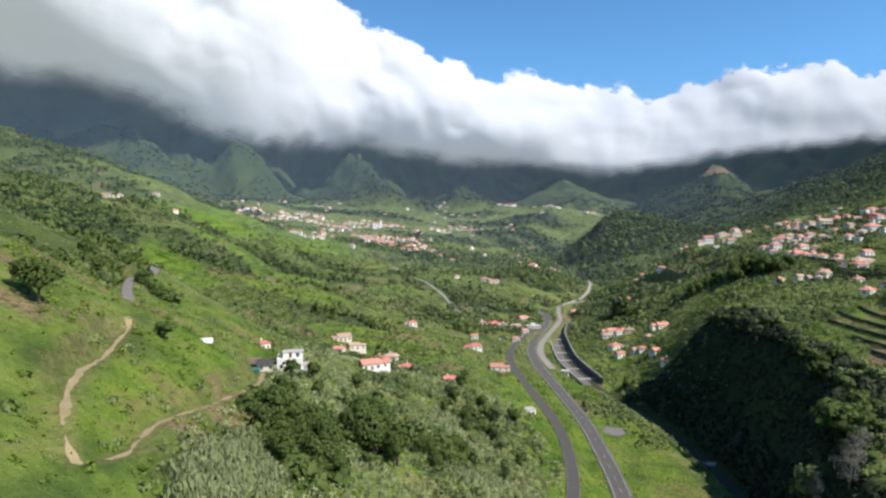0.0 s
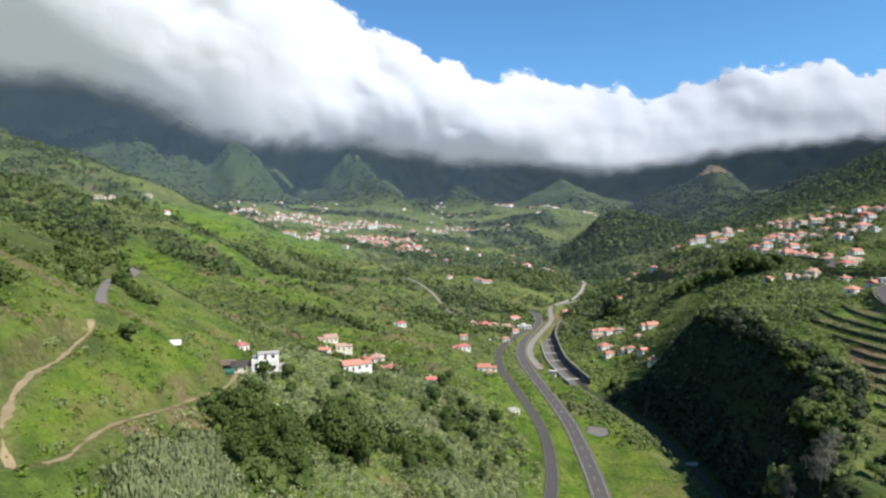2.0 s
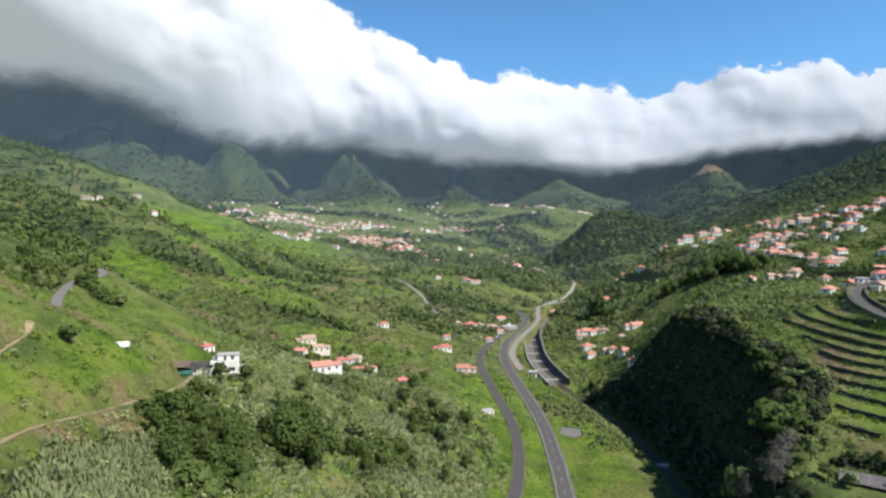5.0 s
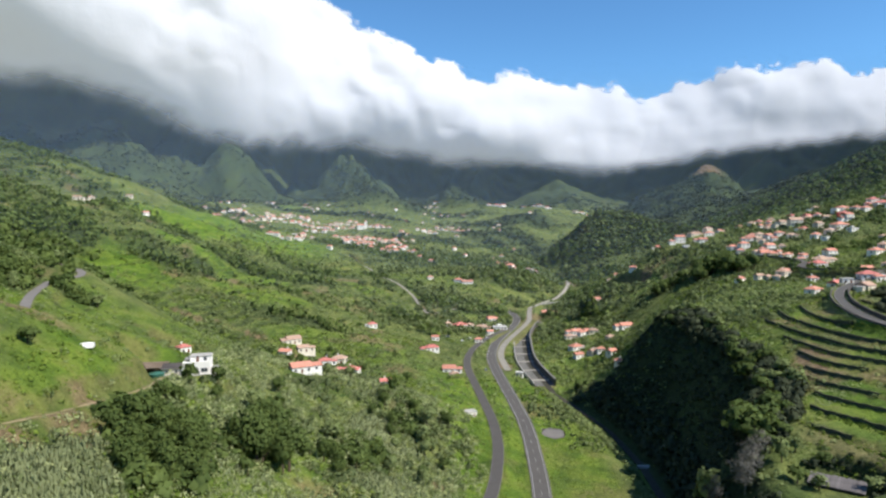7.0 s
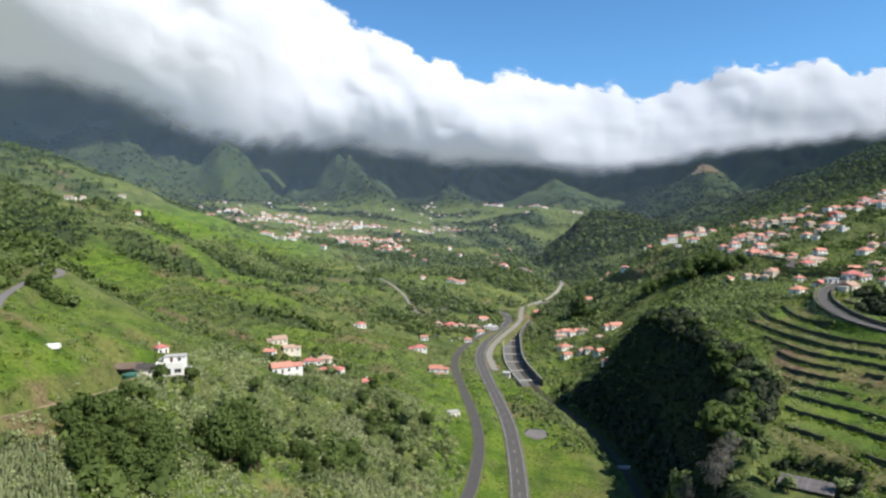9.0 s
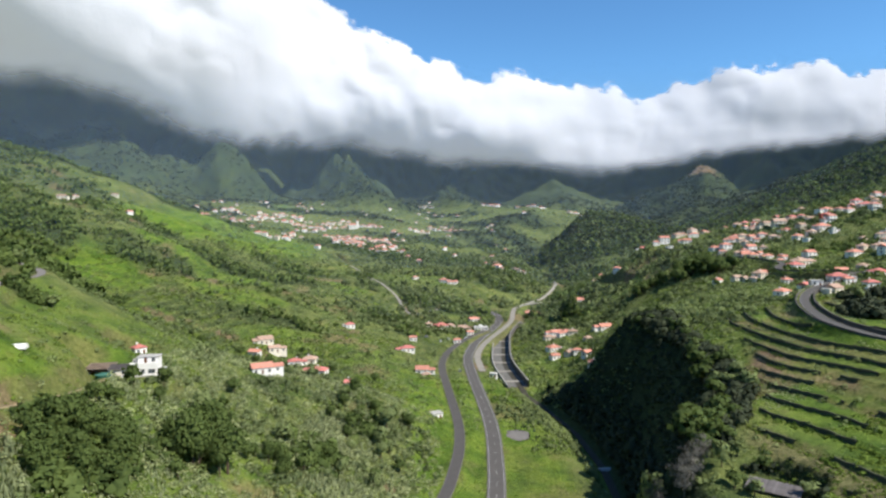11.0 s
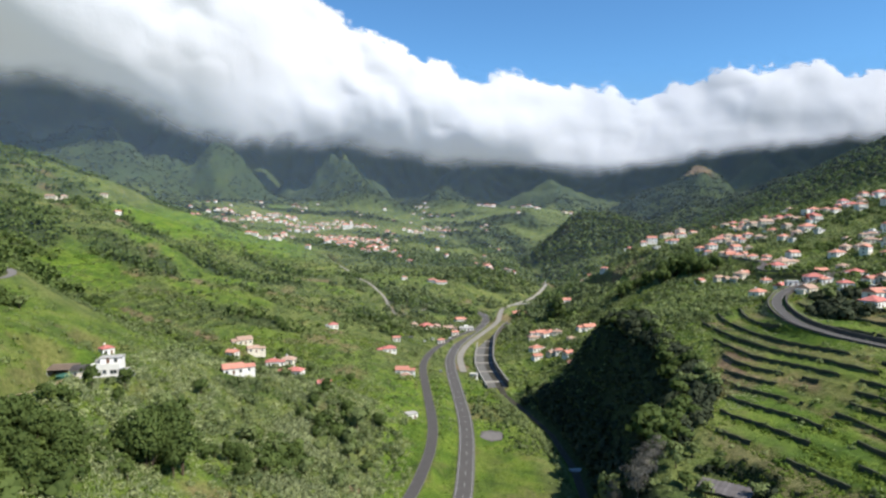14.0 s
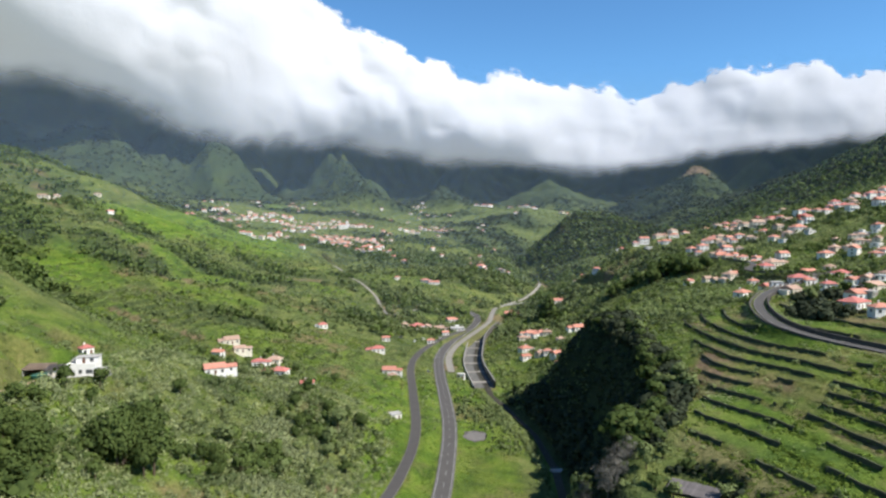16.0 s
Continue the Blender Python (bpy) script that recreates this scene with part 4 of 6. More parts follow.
UPPER_VILLAGE_MID = ((-105, 1521, 12, "w"), (-80, 1387, 12, "t"), (-83, 1503, 12, "c"), (-67, 1412, 11, "w"), (-65, 1518, 12, "o"), (-48, 1431, 12, "w"), (-48, 1568, 12, "t"), (-11, 1505, 12, "w"), (4, 1502, 12, "w"), (20, 1495, 9, "w"), (-139, 984, 9, "f"), (-128, 971, 8, "w"), (-119, 988, 9, "f"), (-128, 1096, 10, "f"), (-106, 1060, 9, "w"), (-55, 1183, 9, "w"), (-36, 1130, 9, "t"), (-36, 1204, 9, "o"), (-24, 1127, 9, "w"), (-14, 1102, 10, "w"), (-13, 1176, 9, "t"))
UPPER_VILLAGE_LOW = ((-27, 1060, 8, "w"), (-8, 1052, 8, "w"), (-4, 1146, 10, "c"), (1, 1198, 10, "w"), (14, 1195, 10, "w"), (12, 1097, 10, "c"), (24, 1166, 9, "o"), (34, 1193, 9, "c"), (49, 1173, 9, "w"), (67, 1209, 9, "c"), (33, 1049, 9, "w"), (42, 1073, 9, "r"), (51, 1091, 9, "t"), (66, 1070, 8, "w"), (73, 1442, 10, "w"), (113, 1491, 13, "w"), (142, 1493, 12, "w"), (160, 1532, 11, "w"), (186, 1645, 11, "o"), (186, 1543, 12, "t"), (195, 1486, 12, "w"), (170, 2113, 15, "o"), (187, 2079, 16, "t"))
UPPER_VALLEY = ((97, 974, 8, "w"), (84, 794, 7, "t"), (119, 790, 10, "t"), (127, 784, 8, "w"), (134, 785, 6, "w"), (197, 951, 8, "w"), (209, 946, 8, "w"), (204, 890, 11, "t"), (235, 908, 8, "o"), (245, 910, 8, "t"), (300, 745, 8, "o"), (312, 752, 9, "w"), (306, 690, 8, "w"), (256, 672, 12, "t"), (346, 1966, 13, "w"), (368, 1952, 14, "r"), (386, 1944, 14, "t"), (440, 1908, 11, "w"), (470, 1892, 11, "w"), (487, 1889, 13, "w"), (509, 1885, 13, "w"), (591, 1869, 15, "c"), (609, 1864, 14, "w"))
LOWER_HAMLET = ((65, 485, 10, "r"), (74, 438, 9, "t"), (76, 424, 6, "o"), (101, 611, 13, "r"), (111, 616, 8, "o"), (122, 609, 9, "o"), (126, 583, 6, "w"), (140, 609, 13, "f"), (137, 648, 8, "t"), (89, 607, 6, "b"), (71, 533, 6, "w"), (110, 547, 6, "w"), (77, 347, 6, "f"), (208, 694, 11, "t"), (192, 548, 8, "o"), (202, 562, 9, "w"), (209, 553, 10, "t"), (214, 549, 8, "o"), (215, 509, 6, "o"), (185, 506, 10, "t"), (180, 482, 7, "w"), (191, 480, 7, "o"), (196, 476, 6, "w"), (197, 455, 7, "t"), (191, 423, 6, "w"))
WEST_HAMLET = ((-57, 284, 6.2, "r"), (-11, 314, 12, "t"), (-33, 404, 8, "w"), (-33, 436, 12, "c"), (-25, 426, 9, "o"), (-9, 407, 10, "r"), (0, 413, 11, "c"), (10, 374, 12, "r"), (31, 335, 8, "p"), (18, 536, 9, "r"))
LEFT = ((-256, 783, 7, "w"), (-307, 868, 8, "o"), (-342, 802, 9, "c"), (-334, 818, 9, "o"), (240, 540, 11, "w"), (125, 443, 5, "f"))

WALLS = {"t": M_WHITE, "o": M_CREAM, "r": M_WHITE, "w": M_WHITE, "c": M_CREAM, "p": M_WHITE, "R": M_REDW, "f": M_WHITE, "b": M_CREAM, "g": M_CONCRETE}
ROOFS = {"t": M_TILE, "o": M_TILE_OLD, "r": M_TILE_RED, "w": M_TILE, "c": M_TILE_OLD, "p": M_TILE_RED, "R": M_TILE_RED, "f": M_SLAB, "b": M_TILE_OLD, "g": M_SLAB}
SAYS = {"t": "white-walled house with an orange clay-tile roof", "o": "cream-rendered house with a weathered clay-tile roof",
        "r": "white house with a bright red tiled roof", "w": "whitewashed house with an orange tiled roof",
        "c": "cream house with a faded brown tiled roof", "p": "small white house with a pinkish-red roof",
        "R": "dark red painted house with a red roof", "f": "white flat-roofed house with a grey concrete slab",
        "b": "old cream house with a brown tiled roof", "g": "grey concrete shed with a flat slab roof"}


def window_mesh():
    bm = bmesh.new()
    box(bm, -0.5, 0.5, -0.05, 0.05, -0.65, 0.65)
    me = bpy.data.meshes.new("window")
    bm.to_mesh(me)
    bm.free()
    me.materials.append(M_GLASS)
    return me


def frame_mesh():
    bm = bmesh.new()
    for a in ((-0.62, 0.62, 0.65, 0.77), (-0.62, 0.62, -0.77, -0.65), (-0.62, -0.5, -0.65, 0.65), (0.5, 0.62, -0.65, 0.65), (-0.03, 0.03, -0.65, 0.65)):
        box(bm, a[0], a[1], -0.09, 0.04, a[2], a[3])
    me = bpy.data.meshes.new("window_frame")
    bm.to_mesh(me)
    bm.free()
    me.materials.append(M_CONCRETE)
    return me


def door_mesh():
    bm = bmesh.new()
    box(bm, -0.5, 0.5, -0.06, 0.06, 0, 2.05)
    me = bpy.data.meshes.new("door")
    bm.to_mesh(me)
    bm.free()
    me.materials.append(M_WOODDOOR)
    return me


M_SHEET = plain_material("weathered_sheet", (0.135, 0.122, 0.120), 0.8, 0.4, 0.4)
WINDOW_ME, FRAME_ME, DOOR_ME = window_mesh(), frame_mesh(), door_mesh()


def hip_roof(w, d, z, rise, over, hip=True):
    """A tiled roof with eaves, ridge and thickness, round the middle of the house."""
    bm = bmesh.new()
    a, b_ = w / 2 + over, d / 2 + over
    r = max(0.3, a - b_) if hip else a
    low = [bm.verts.new(c) for c in ((-a, -b_, z), (a, -b_, z), (a, b_, z), (-a, b_, z))]
    up = [bm.verts.new((v.co.x, v.co.y, z + 0.16)) for v in low]
    rid = [bm.verts.new((-r, 0, z + rise)), bm.verts.new((r, 0, z + rise))]
    bm.faces.new(low[::-1])
    for i in range(4):
        bm.faces.new((low[i], low[(i + 1) % 4], up[(i + 1) % 4], up[i]))
    bm.faces.new((up[0], up[1], rid[1], rid[0]))
    bm.faces.new((up[1], up[2], rid[1]))
    bm.faces.new((up[2], up[3], rid[0], rid[1]))
    bm.faces.new((up[3], up[0], rid[0]))
    return bm


def hung(me, parent, x, y, z, turn, sx=1.0, sz=1.0):
    ob = new(me.name, me)
    ob.parent = parent
    ob.matrix_basis = pose(x, y, z, 0, 0, turn) @ Matrix.Diagonal((sx, 1, sz, 1))
    return ob


def make_house(x, y, w, look_of, rng, group):
    w = float(w)
    d = w * rng.uniform(0.65, 0.85)
    floors = 2 if w > 8 and look_of not in "gb" and rng.random() < 0.3 else 1
    if "west hamlet" in group or "valley road" in group:
        floors = 1
    if y < 400 and x > 200:
        floors = 1
    h = 2.75 * floors + 0.2
    z = height(x, y)
    house = tagged(new("house"), SAYS[look_of], "house", group)
    turn = math.degrees(math.atan2(y, x - 38)) - 90 + rng.uniform(-32, 32)
    if "east" in group or "valley road" in group:
        turn = rng.uniform(-14, 36)
    house.matrix_world = pose(x, y, z, 0, 0, turn)
    bm = bmesh.new()
    box(bm, -w / 2, w / 2, -d / 2, d / 2, -3.5, h)
    part("wall", bm, WALLS[look_of], house)
    if look_of in "fg":
        bm = bmesh.new()
        box(bm, -w / 2 - 0.3, w / 2 + 0.3, -d / 2 - 0.3, d / 2 + 0.3, h, h + 0.25)
        roof = part("roof", bm, ROOFS[look_of], house)
        if look_of == "f" and w > 8:
            bm = bmesh.new()
            box(bm, -w / 6, w / 8, -d / 6, d / 4, h + 0.25, h + 1.9)
            part("stair_tower", bm, M_WHITE, house)
    else:
        hip = rng.random() < 0.55
        roof = part("roof", hip_roof(w, d, h, 0.24 * d + 0.4, 0.38, hip), ROOFS[look_of], house)
        if rng.random() < 0.6:
            bm = bmesh.new()
            cx = rng.uniform(-w / 5, w / 5)
            box(bm, cx - 0.3, cx + 0.3, 0.4, 1.0, h + 0.3, h + 0.24 * d + 1.2)
            part("chimney", bm, M_WHITE, roof)
        if w > 7 and rng.random() < 0.7:
            # a lower wing built on to one side
            side = rng.choice((-1, 1))
            ww, wd, wh = w * rng.uniform(0.4, 0.6), d * rng.uniform(0.6, 0.9), 2.5
            ox, oy = side * (w / 2 + ww / 2 - 0.05), rng.uniform(-0.2, 0.2) * d
            bm = bmesh.new()
            box(bm, ox - ww / 2, ox + ww / 2, oy - wd / 2, oy + wd / 2, -3.5, wh)
            wing = part("wing", bm, WALLS[look_of], house)
            if rng.random() < 0.65:
                bm = hip_roof(ww, wd, wh, 0.22 * wd + 0.2, 0.3, hip)
                bmesh.ops.translate(bm, verts=bm.verts, vec=(ox, oy, 0))
                part("wing_roof", bm, ROOFS[look_of], wing)
            else:
                bm = bmesh.new()
                box(bm, ox - ww / 2 - 0.15, ox + ww / 2 + 0.15, oy - wd / 2 - 0.15, oy + wd / 2 + 0.15, wh, wh + 0.22)
                part("wing_roof", bm, M_SLAB, wing, "flat concrete slab")
            pane = hung(WINDOW_ME, wing, ox, oy - wd / 2 - 0.01, 1.4, 0)
    far = math.hypot(x - 38, y) > 900
    count = max(2, int(w / 3.2)) if not far else 2
    for f in range(floors):
        for i in range(count):
            px = -w / 2 + (i + 0.5) * w / count
            if f == 0 and i == count // 2:
                hung(DOOR_ME, house, px, -d / 2, 0.02, 0)
                continue
            pane = hung(WINDOW_ME, house, px, -d / 2 - 0.01, 1.5 + 2.75 * f, 0)
            if not far:
                hung(FRAME_ME, pane, 0, -0.01, 0, 0)
        if not far:
            for s in (-1, 1):
                pane = hung(WINDOW_ME, house, s * (w / 2 + 0.01), 0, 1.5 + 2.75 * f, 90 * s)
                hung(FRAME_ME, pane, 0, -0.01, 0, 0)
    if floors == 2 and not far and rng.random() < 0.6:
        bm = bmesh.new()
        box(bm, -w / 2, w / 2, -d / 2 - 1.3, -d / 2, 2.7, 2.85)
        bal = part("balcony", bm, M_CONCRETE, house)
        bm = bmesh.new()
        box(bm, -w / 2, w / 2, -d / 2 - 1.3, -d / 2 - 1.22, 2.85, 3.7)
        part("parapet", bm, WALLS[look_of], bal)
    return house


house_rng = random.Random(4)
HOUSE_SPOTS, FAR_HOUSES = [], []
for spots, group in ((EAST_LANE_TOP, "houses of the east village"), (EAST_LANE_MID, "houses of the east village"), (EAST_LANE_HIGH, "houses of the east village"),
                     (EAST_LANE_LOW, "houses of the east village"), (UPPER_VILLAGE_WEST, "houses of the upper village"), (UPPER_VILLAGE_MID, "houses of the upper village"),
                     (UPPER_VILLAGE_LOW, "houses of the upper village"), (UPPER_VALLEY, "houses of the upper valley"), (LOWER_HAMLET, "houses by the valley road"),
                     (WEST_HAMLET, "houses of the west hamlet"), (LEFT, "scattered houses")):
    for hx, hy, hw, hl in spots:
        if group.startswith(("houses of the east", "houses of the upper village")):
            hw = max(6.2, hw * 0.74)
            for _ in range(1 if "east" in group and house_rng.random() < 0.92 else 0 if "east" in group else 2):
                ex, ey = hx + house_rng.choice((-1, 1)) * hw * house_rng.uniform(1.2, 1.9), hy + hw * house_rng.uniform(0.3, 2.2)
                if float(grid_value(np.minimum(NEAR_ROAD, 1e3), ex, ey)) > 8:
                    if "east" in group:
                        make_house(ex, ey, house_rng.uniform(6.5, 9.5), house_rng.choice("wwcrtow"), house_rng, group)
                    else:
                        FAR_HOUSES.append((ex, ey, house_rng.uniform(7, 11), house_rng.choice((-1, 1)) * house_rng.uniform(0, 40)))
                    HOUSE_SPOTS.append((ex, ey, 9))
        if "west hamlet" in group:
            hw = hw * 0.8
        make_house(hx, hy, hw, hl, house_rng, group)
        HOUSE_SPOTS.append((hx, hy, hw))
far_rng = random.Random(31)
for _ in range(95):
    hx, hy = far_rng.uniform(-420, 620), far_rng.uniform(960, 2050)
    if not -0.3 * hy - 60 < hx < 0.34 * hy or abs(hx - np.interp(hy, AXIS_Y, AXIS_X)) < 30 or any(math.hypot(hx - q[0], hy - q[1]) < 14 for q in HOUSE_SPOTS):
        continue
    hw = far_rng.uniform(6.5, 10)
    FAR_HOUSES.append((hx, hy, hw, far_rng.uniform(-45, 45)))
    HOUSE_SPOTS.append((hx, hy, hw))


def make_far_houses():
    """Small far houses: walls, window openings and hipped roofs, joined."""
    me = bpy.data.meshes.new("far_houses")
    for mat in (M_WHITE, M_TILE, M_GLASS, M_CREAM, M_TILE_OLD):
        me.materials.append(mat)
    total = bmesh.new()
    for x, y, w, turn in FAR_HOUSES:
        d, h = w * far_rng.uniform(0.65, 0.9), far_rng.choice((2.5, 2.5, 4.6))
        old = far_rng.random() < 0.4
        bm = bmesh.new()
        box(bm, -w / 2, w / 2, -d / 2, d / 2, -3, h)
        for f in bm.faces:
            f.material_index = 3 if old else 0
        for i in (-1, 1):
            n0 = len(bm.faces)
            box(bm, i * w / 4 - 0.5, i * w / 4 + 0.5, -d / 2 - 0.04, -d / 2 + 0.1, 0.9, 2.2)
            bm.faces.ensure_lookup_table()
            for f in bm.faces[n0:]:
                f.material_index = 2
        top = hip_roof(w, d, h, 0.3 * d + 0.5, 0.45)
        for f in top.faces:
            f.material_index = 4 if old else 1
        for piece in (bm, top):
            bmesh.ops.transform(piece, matrix=pose(x, y, height(x, y), 0, 0, turn), verts=piece.verts)
            tmp = bpy.data.meshes.new("piece")
            piece.to_mesh(tmp)
            total.from_mesh(tmp)
            bpy.data.meshes.remove(tmp)
            piece.free()
    total.to_mesh(me)
    total.free()
    tagged(new("far_houses", me), "tiny distant white houses with clay roofs on the upper slopes", "houses", kind="stuff")


make_far_houses()


def make_farm():
    """The white stepped house on the western slope, with its sheds."""
    home = tagged(new("farmhouse"), "white stepped farmhouse with flat concrete roof terraces", "house")
    home.matrix_world = pose(-39, 243, 57.6, 0, 0, 8)
    for name, b_, mat in (("lower_wall", (-4.6, 5.0, -4, 4, -3, 3.9), M_WHITE), ("upper_wall", (-2.4, 5.0, -0.8, 3.9, 3.9, 6.0), M_WHITE),
                          ("roof_slab", (-2.7, 5.3, -1.1, 4.2, 6.0, 6.2), M_SLAB), ("stair_block", (-4.5, -2.4, 0.6, 3.9, 3.9, 5.0), M_CONCRETE), ("porch_wall", (5.0, 7.4, -3.2, 2.0, -3, 1.6), M_CONCRETE),
                          ("side_wing", (-12, -4.6, -2.6, 2.4, -3, 2.3), M_CREAM), ("yard_slab", (-15, 8.5, -6.0, 4.5, -3.5, -0.05), M_CONCRETE)):
        bm = bmesh.new()
        box(bm, *b_)
        part(name, bm, mat, home)
    bm = bmesh.new()
    v = [bm.verts.new(c) for c in ((-12.4, -3.2, 2.3), (-4.7, -3.2, 2.3), (-4.7, 2.9, 3.3), (-12.4, 2.9, 3.3))]
    bm.faces.new(v)
    bmesh.ops.solidify(bm, geom=bm.faces[:], thickness=0.14)
    part("wing_roof", bm, M_SHEET, home, "grey-brown sheet roof of the wing")
    for b_ in ((-4.6, 5.0, -4, -3.85, 3.9, 4.5), (4.85, 5.0, -3.85, -0.8, 3.9, 4.5), (-4.6, -4.45, -3.85, -0.6, 3.9, 4.5)):
        bm = bmesh.new()
        box(bm, *b_)
        part("parapet", bm, M_WHITE, home)
    for px, z, sx in ((-3.0, 1.5, 1.0), (0.0, 1.5, 1.0), (3.0, 1.4, 2.0)):
        hung(FRAME_ME, hung(WINDOW_ME, home, px, -4.01, z, 0, sx), 0, -0.01, 0, 0)
    hung(FRAME_ME, hung(WINDOW_ME, home, 3.0, -0.81, 5.0, 0), 0, -0.01, 0, 0)
    hung(DOOR_ME, home, 0.3, -0.8, 3.92, 0)
    for px in (-10.2, -7.0):
        hung(FRAME_ME, hung(WINDOW_ME, home, px, -2.61, 1.1, 0, 0.8, 0.8), 0, -0.01, 0, 0)
    shed = tagged(new("shed"), "brown metal-roofed barn with open front", "shed")
    shed.matrix_world = pose(-55, 243.5, 57.4, 0, 0, 6)
    bm = bmesh.new()
    for b_ in ((-4.5, 4.5, 3.2, 3.5, -3, 3.2), (-4.5, -4.2, -3.5, 3.2, -3, 2.6), (4.2, 4.5, -3.5, 3.2, -3, 2.6)):
        box(bm, *b_)
    part("wall", bm, M_CONCRETE, shed)
    bm = bmesh.new()
    v = [bm.verts.new(c) for c in ((-4.9, -3.9, 2.7), (4.9, -3.9, 2.7), (4.9, 3.9, 3.5), (-4.9, 3.9, 3.5))]
    bm.faces.new(v)
    bmesh.ops.solidify(bm, geom=bm.faces[:], thickness=0.12)
    part("roof", bm, plain_material("rusty_sheet", (0.29, 0.22, 0.17), 0.85, 0.4, 0.5), shed, "rusty brown sheet roof")
    tank = tagged(new("water_tank"), "dark green round water tank beside the barn", "tank")
    tank.matrix_world = pose(-51.5, 236.6, 57.4)
    bm = bmesh.new()
    bmesh.ops.create_cone(bm, cap_ends=True, segments=24, radius1=2.6, radius2=2.6, depth=1.8, matrix=Matrix.Translation((0, 0, 0.6)))
    part("shell", bm, plain_material("green_tank", (0.03, 0.10, 0.075), 0.5), tank)
    bm = bmesh.new()
    bmesh.ops.create_cone(bm, cap_ends=True, segments=24, radius1=2.7, radius2=0.5, depth=0.6, matrix=Matrix.Translation((0, 0, 1.8)))
    part("lid", bm, plain_material("green_lid", (0.05, 0.15, 0.11), 0.5), tank)


make_farm()

# ---- growing things ----


def leaf_cloud(seed, n, squash=0.8, size=0.42, upright=0.0, low=-0.25):
    """n leaf clumps, as small bent patches, over a rounded form of radius one."""
    r = np.random.default_rng(seed)
    k = r.normal(size=(n * 4, 3))
    k /= np.linalg.norm(k, axis=1)[:, None]
    k = k[k[:, 2] > low][:n]
    n = len(k)
    p = k * r.uniform(0.62, 1.05, (n, 1)) * np.array([1, 1, squash])
    nrm = k + r.normal(scale=0.55, size=(n, 3))
    nrm[:, 2] += 0.25
    nrm /= np.linalg.norm(nrm, axis=1)[:, None]
    t = np.cross(nrm, r.normal(size=(n, 3)))
    if upright:
        t = np.tile(np.array([0, 0, 1.0]), (n, 1)) + r.normal(scale=0.25, size=(n, 3))
    t /= np.linalg.norm(t, axis=1)[:, None]
    b_ = np.cross(nrm, t)
    b_ /= np.linalg.norm(b_, axis=1)[:, None] + 1e-9
    s = size * r.uniform(0.6, 1.35, (n, 1))
    e = s * (0.3 if upright else 0.8)
    mid = nrm * s * 0.25
    v = np.stack([p - t * s - b_ * e * 0.7, p - t * s * 0.2 + b_ * e + mid * 0.4, p + t * s + b_ * e * 0.4, p + t * s * 0.3 - b_ * e + mid], 1)
    # every patch faces outwards, and is shaded as part of the rounded whole
    face = np.cross(v[:, 1] - v[:, 0], v[:, 2] - v[:, 0])
    away = (face * k).sum(1) < 0
    v[away] = v[away][:, ::-1]
    shade = v / np.array([1, 1, squash]) + k[:, None] * 0.5 + nrm[:, None] * 0.6 + np.array([0, 0, 0.25])
    shade /= np.linalg.norm(shade, axis=2)[:, :, None] + 1e-9
    return v.reshape(-1, 3), np.arange(n * 4).reshape(n, 4), shade.reshape(-1, 3)


def scatter(name, protos, px, py, pz, size, tall, mat, label, category, seed):
    """One mesh of many plants, each a turned and scaled form."""
    r = np.random.default_rng(seed)
    pick = r.integers(0, len(protos), len(px))
    turn = r.uniform(0, 2 * np.pi, len(px))
    vs, fs, ns, off = [], [], [], 0
    for k, (v, f, q) in enumerate(protos):
        i = np.where(pick == k)[0]
        if len(i) == 0:
            continue
        c, s = np.cos(turn[i])[:, None], np.sin(turn[i])[:, None]
        x = (v[None, :, 0] * c - v[None, :, 1] * s) * size[i][:, None] + px[i][:, None]
        y = (v[None, :, 0] * s + v[None, :, 1] * c) * size[i][:, None] + py[i][:, None]
        z = v[None, :, 2] * (size[i] * tall[i])[:, None] + pz[i][:, None]
        vs.append(np.stack([x, y, z], -1).reshape(-1, 3))
        ns.append(np.stack([q[None, :, 0] * c - q[None, :, 1] * s, q[None, :, 0] * s + q[None, :, 1] * c, q[None, :, 2] + 0 * c], -1).reshape(-1, 3))
        fs.append((f[None] + (np.arange(len(i)) * len(v))[:, None, None] + off).reshape(-1, 4))
        off += len(i) * len(v)
    return tagged(link_mesh(name, np.vstack(vs), np.vstack(fs), mat, True, np.vstack(ns)), label, category, kind="stuff")


def spots(seed, n, x0, x1, y0, y1, field, clear=1.5, power=1.0):
    """Random places in a stretch of the valley, kept where the field is high, clear of roads, houses and river."""
    r = np.random.default_rng(seed)
    out_x, out_y, have = [], [], 0
    for _ in range(60):
        x, y = r.uniform(x0, x1, n), y0 + (y1 - y0) * r.random(n) ** power
        if power == 0:
            y = y0 * (y1 / y0) ** r.random(n)
            x = 38 + y * r.uniform(-0.75, 0.95, n)
            ok = (x > x0) & (x < x1)
            x, y = x[ok], y[ok]
        ok = (x > -0.64 * y - 25) & (x < 0.86 * y + 115)
        x, y = x[ok], y[ok]
        ok = r.random(len(x)) < field(x, y)
        x, y = x[ok], y[ok]
        ok = (grid_value(np.minimum(NEAR_ROAD, 1e3), x, y) > clear) & (grid_value(RIVER, x, y) > 4.5)
        for hx, hy, hw in HOUSE_SPOTS + [(-44, 241, 20), (119, 328, 15)]:
            ok &= np.hypot(x - hx, y - hy) > hw * 0.6 + clear * 0.6
        out_x.append(x[ok])
        out_y.append(y[ok])
        have += ok.sum()
        if have >= n:
            break
    x, y = np.concatenate(out_x)[:n], np.concatenate(out_y)[:n]
    return x, y, grid_value(LAND, x, y)


def stand_at(x, y):
    return grid_value(STAND, x, y)


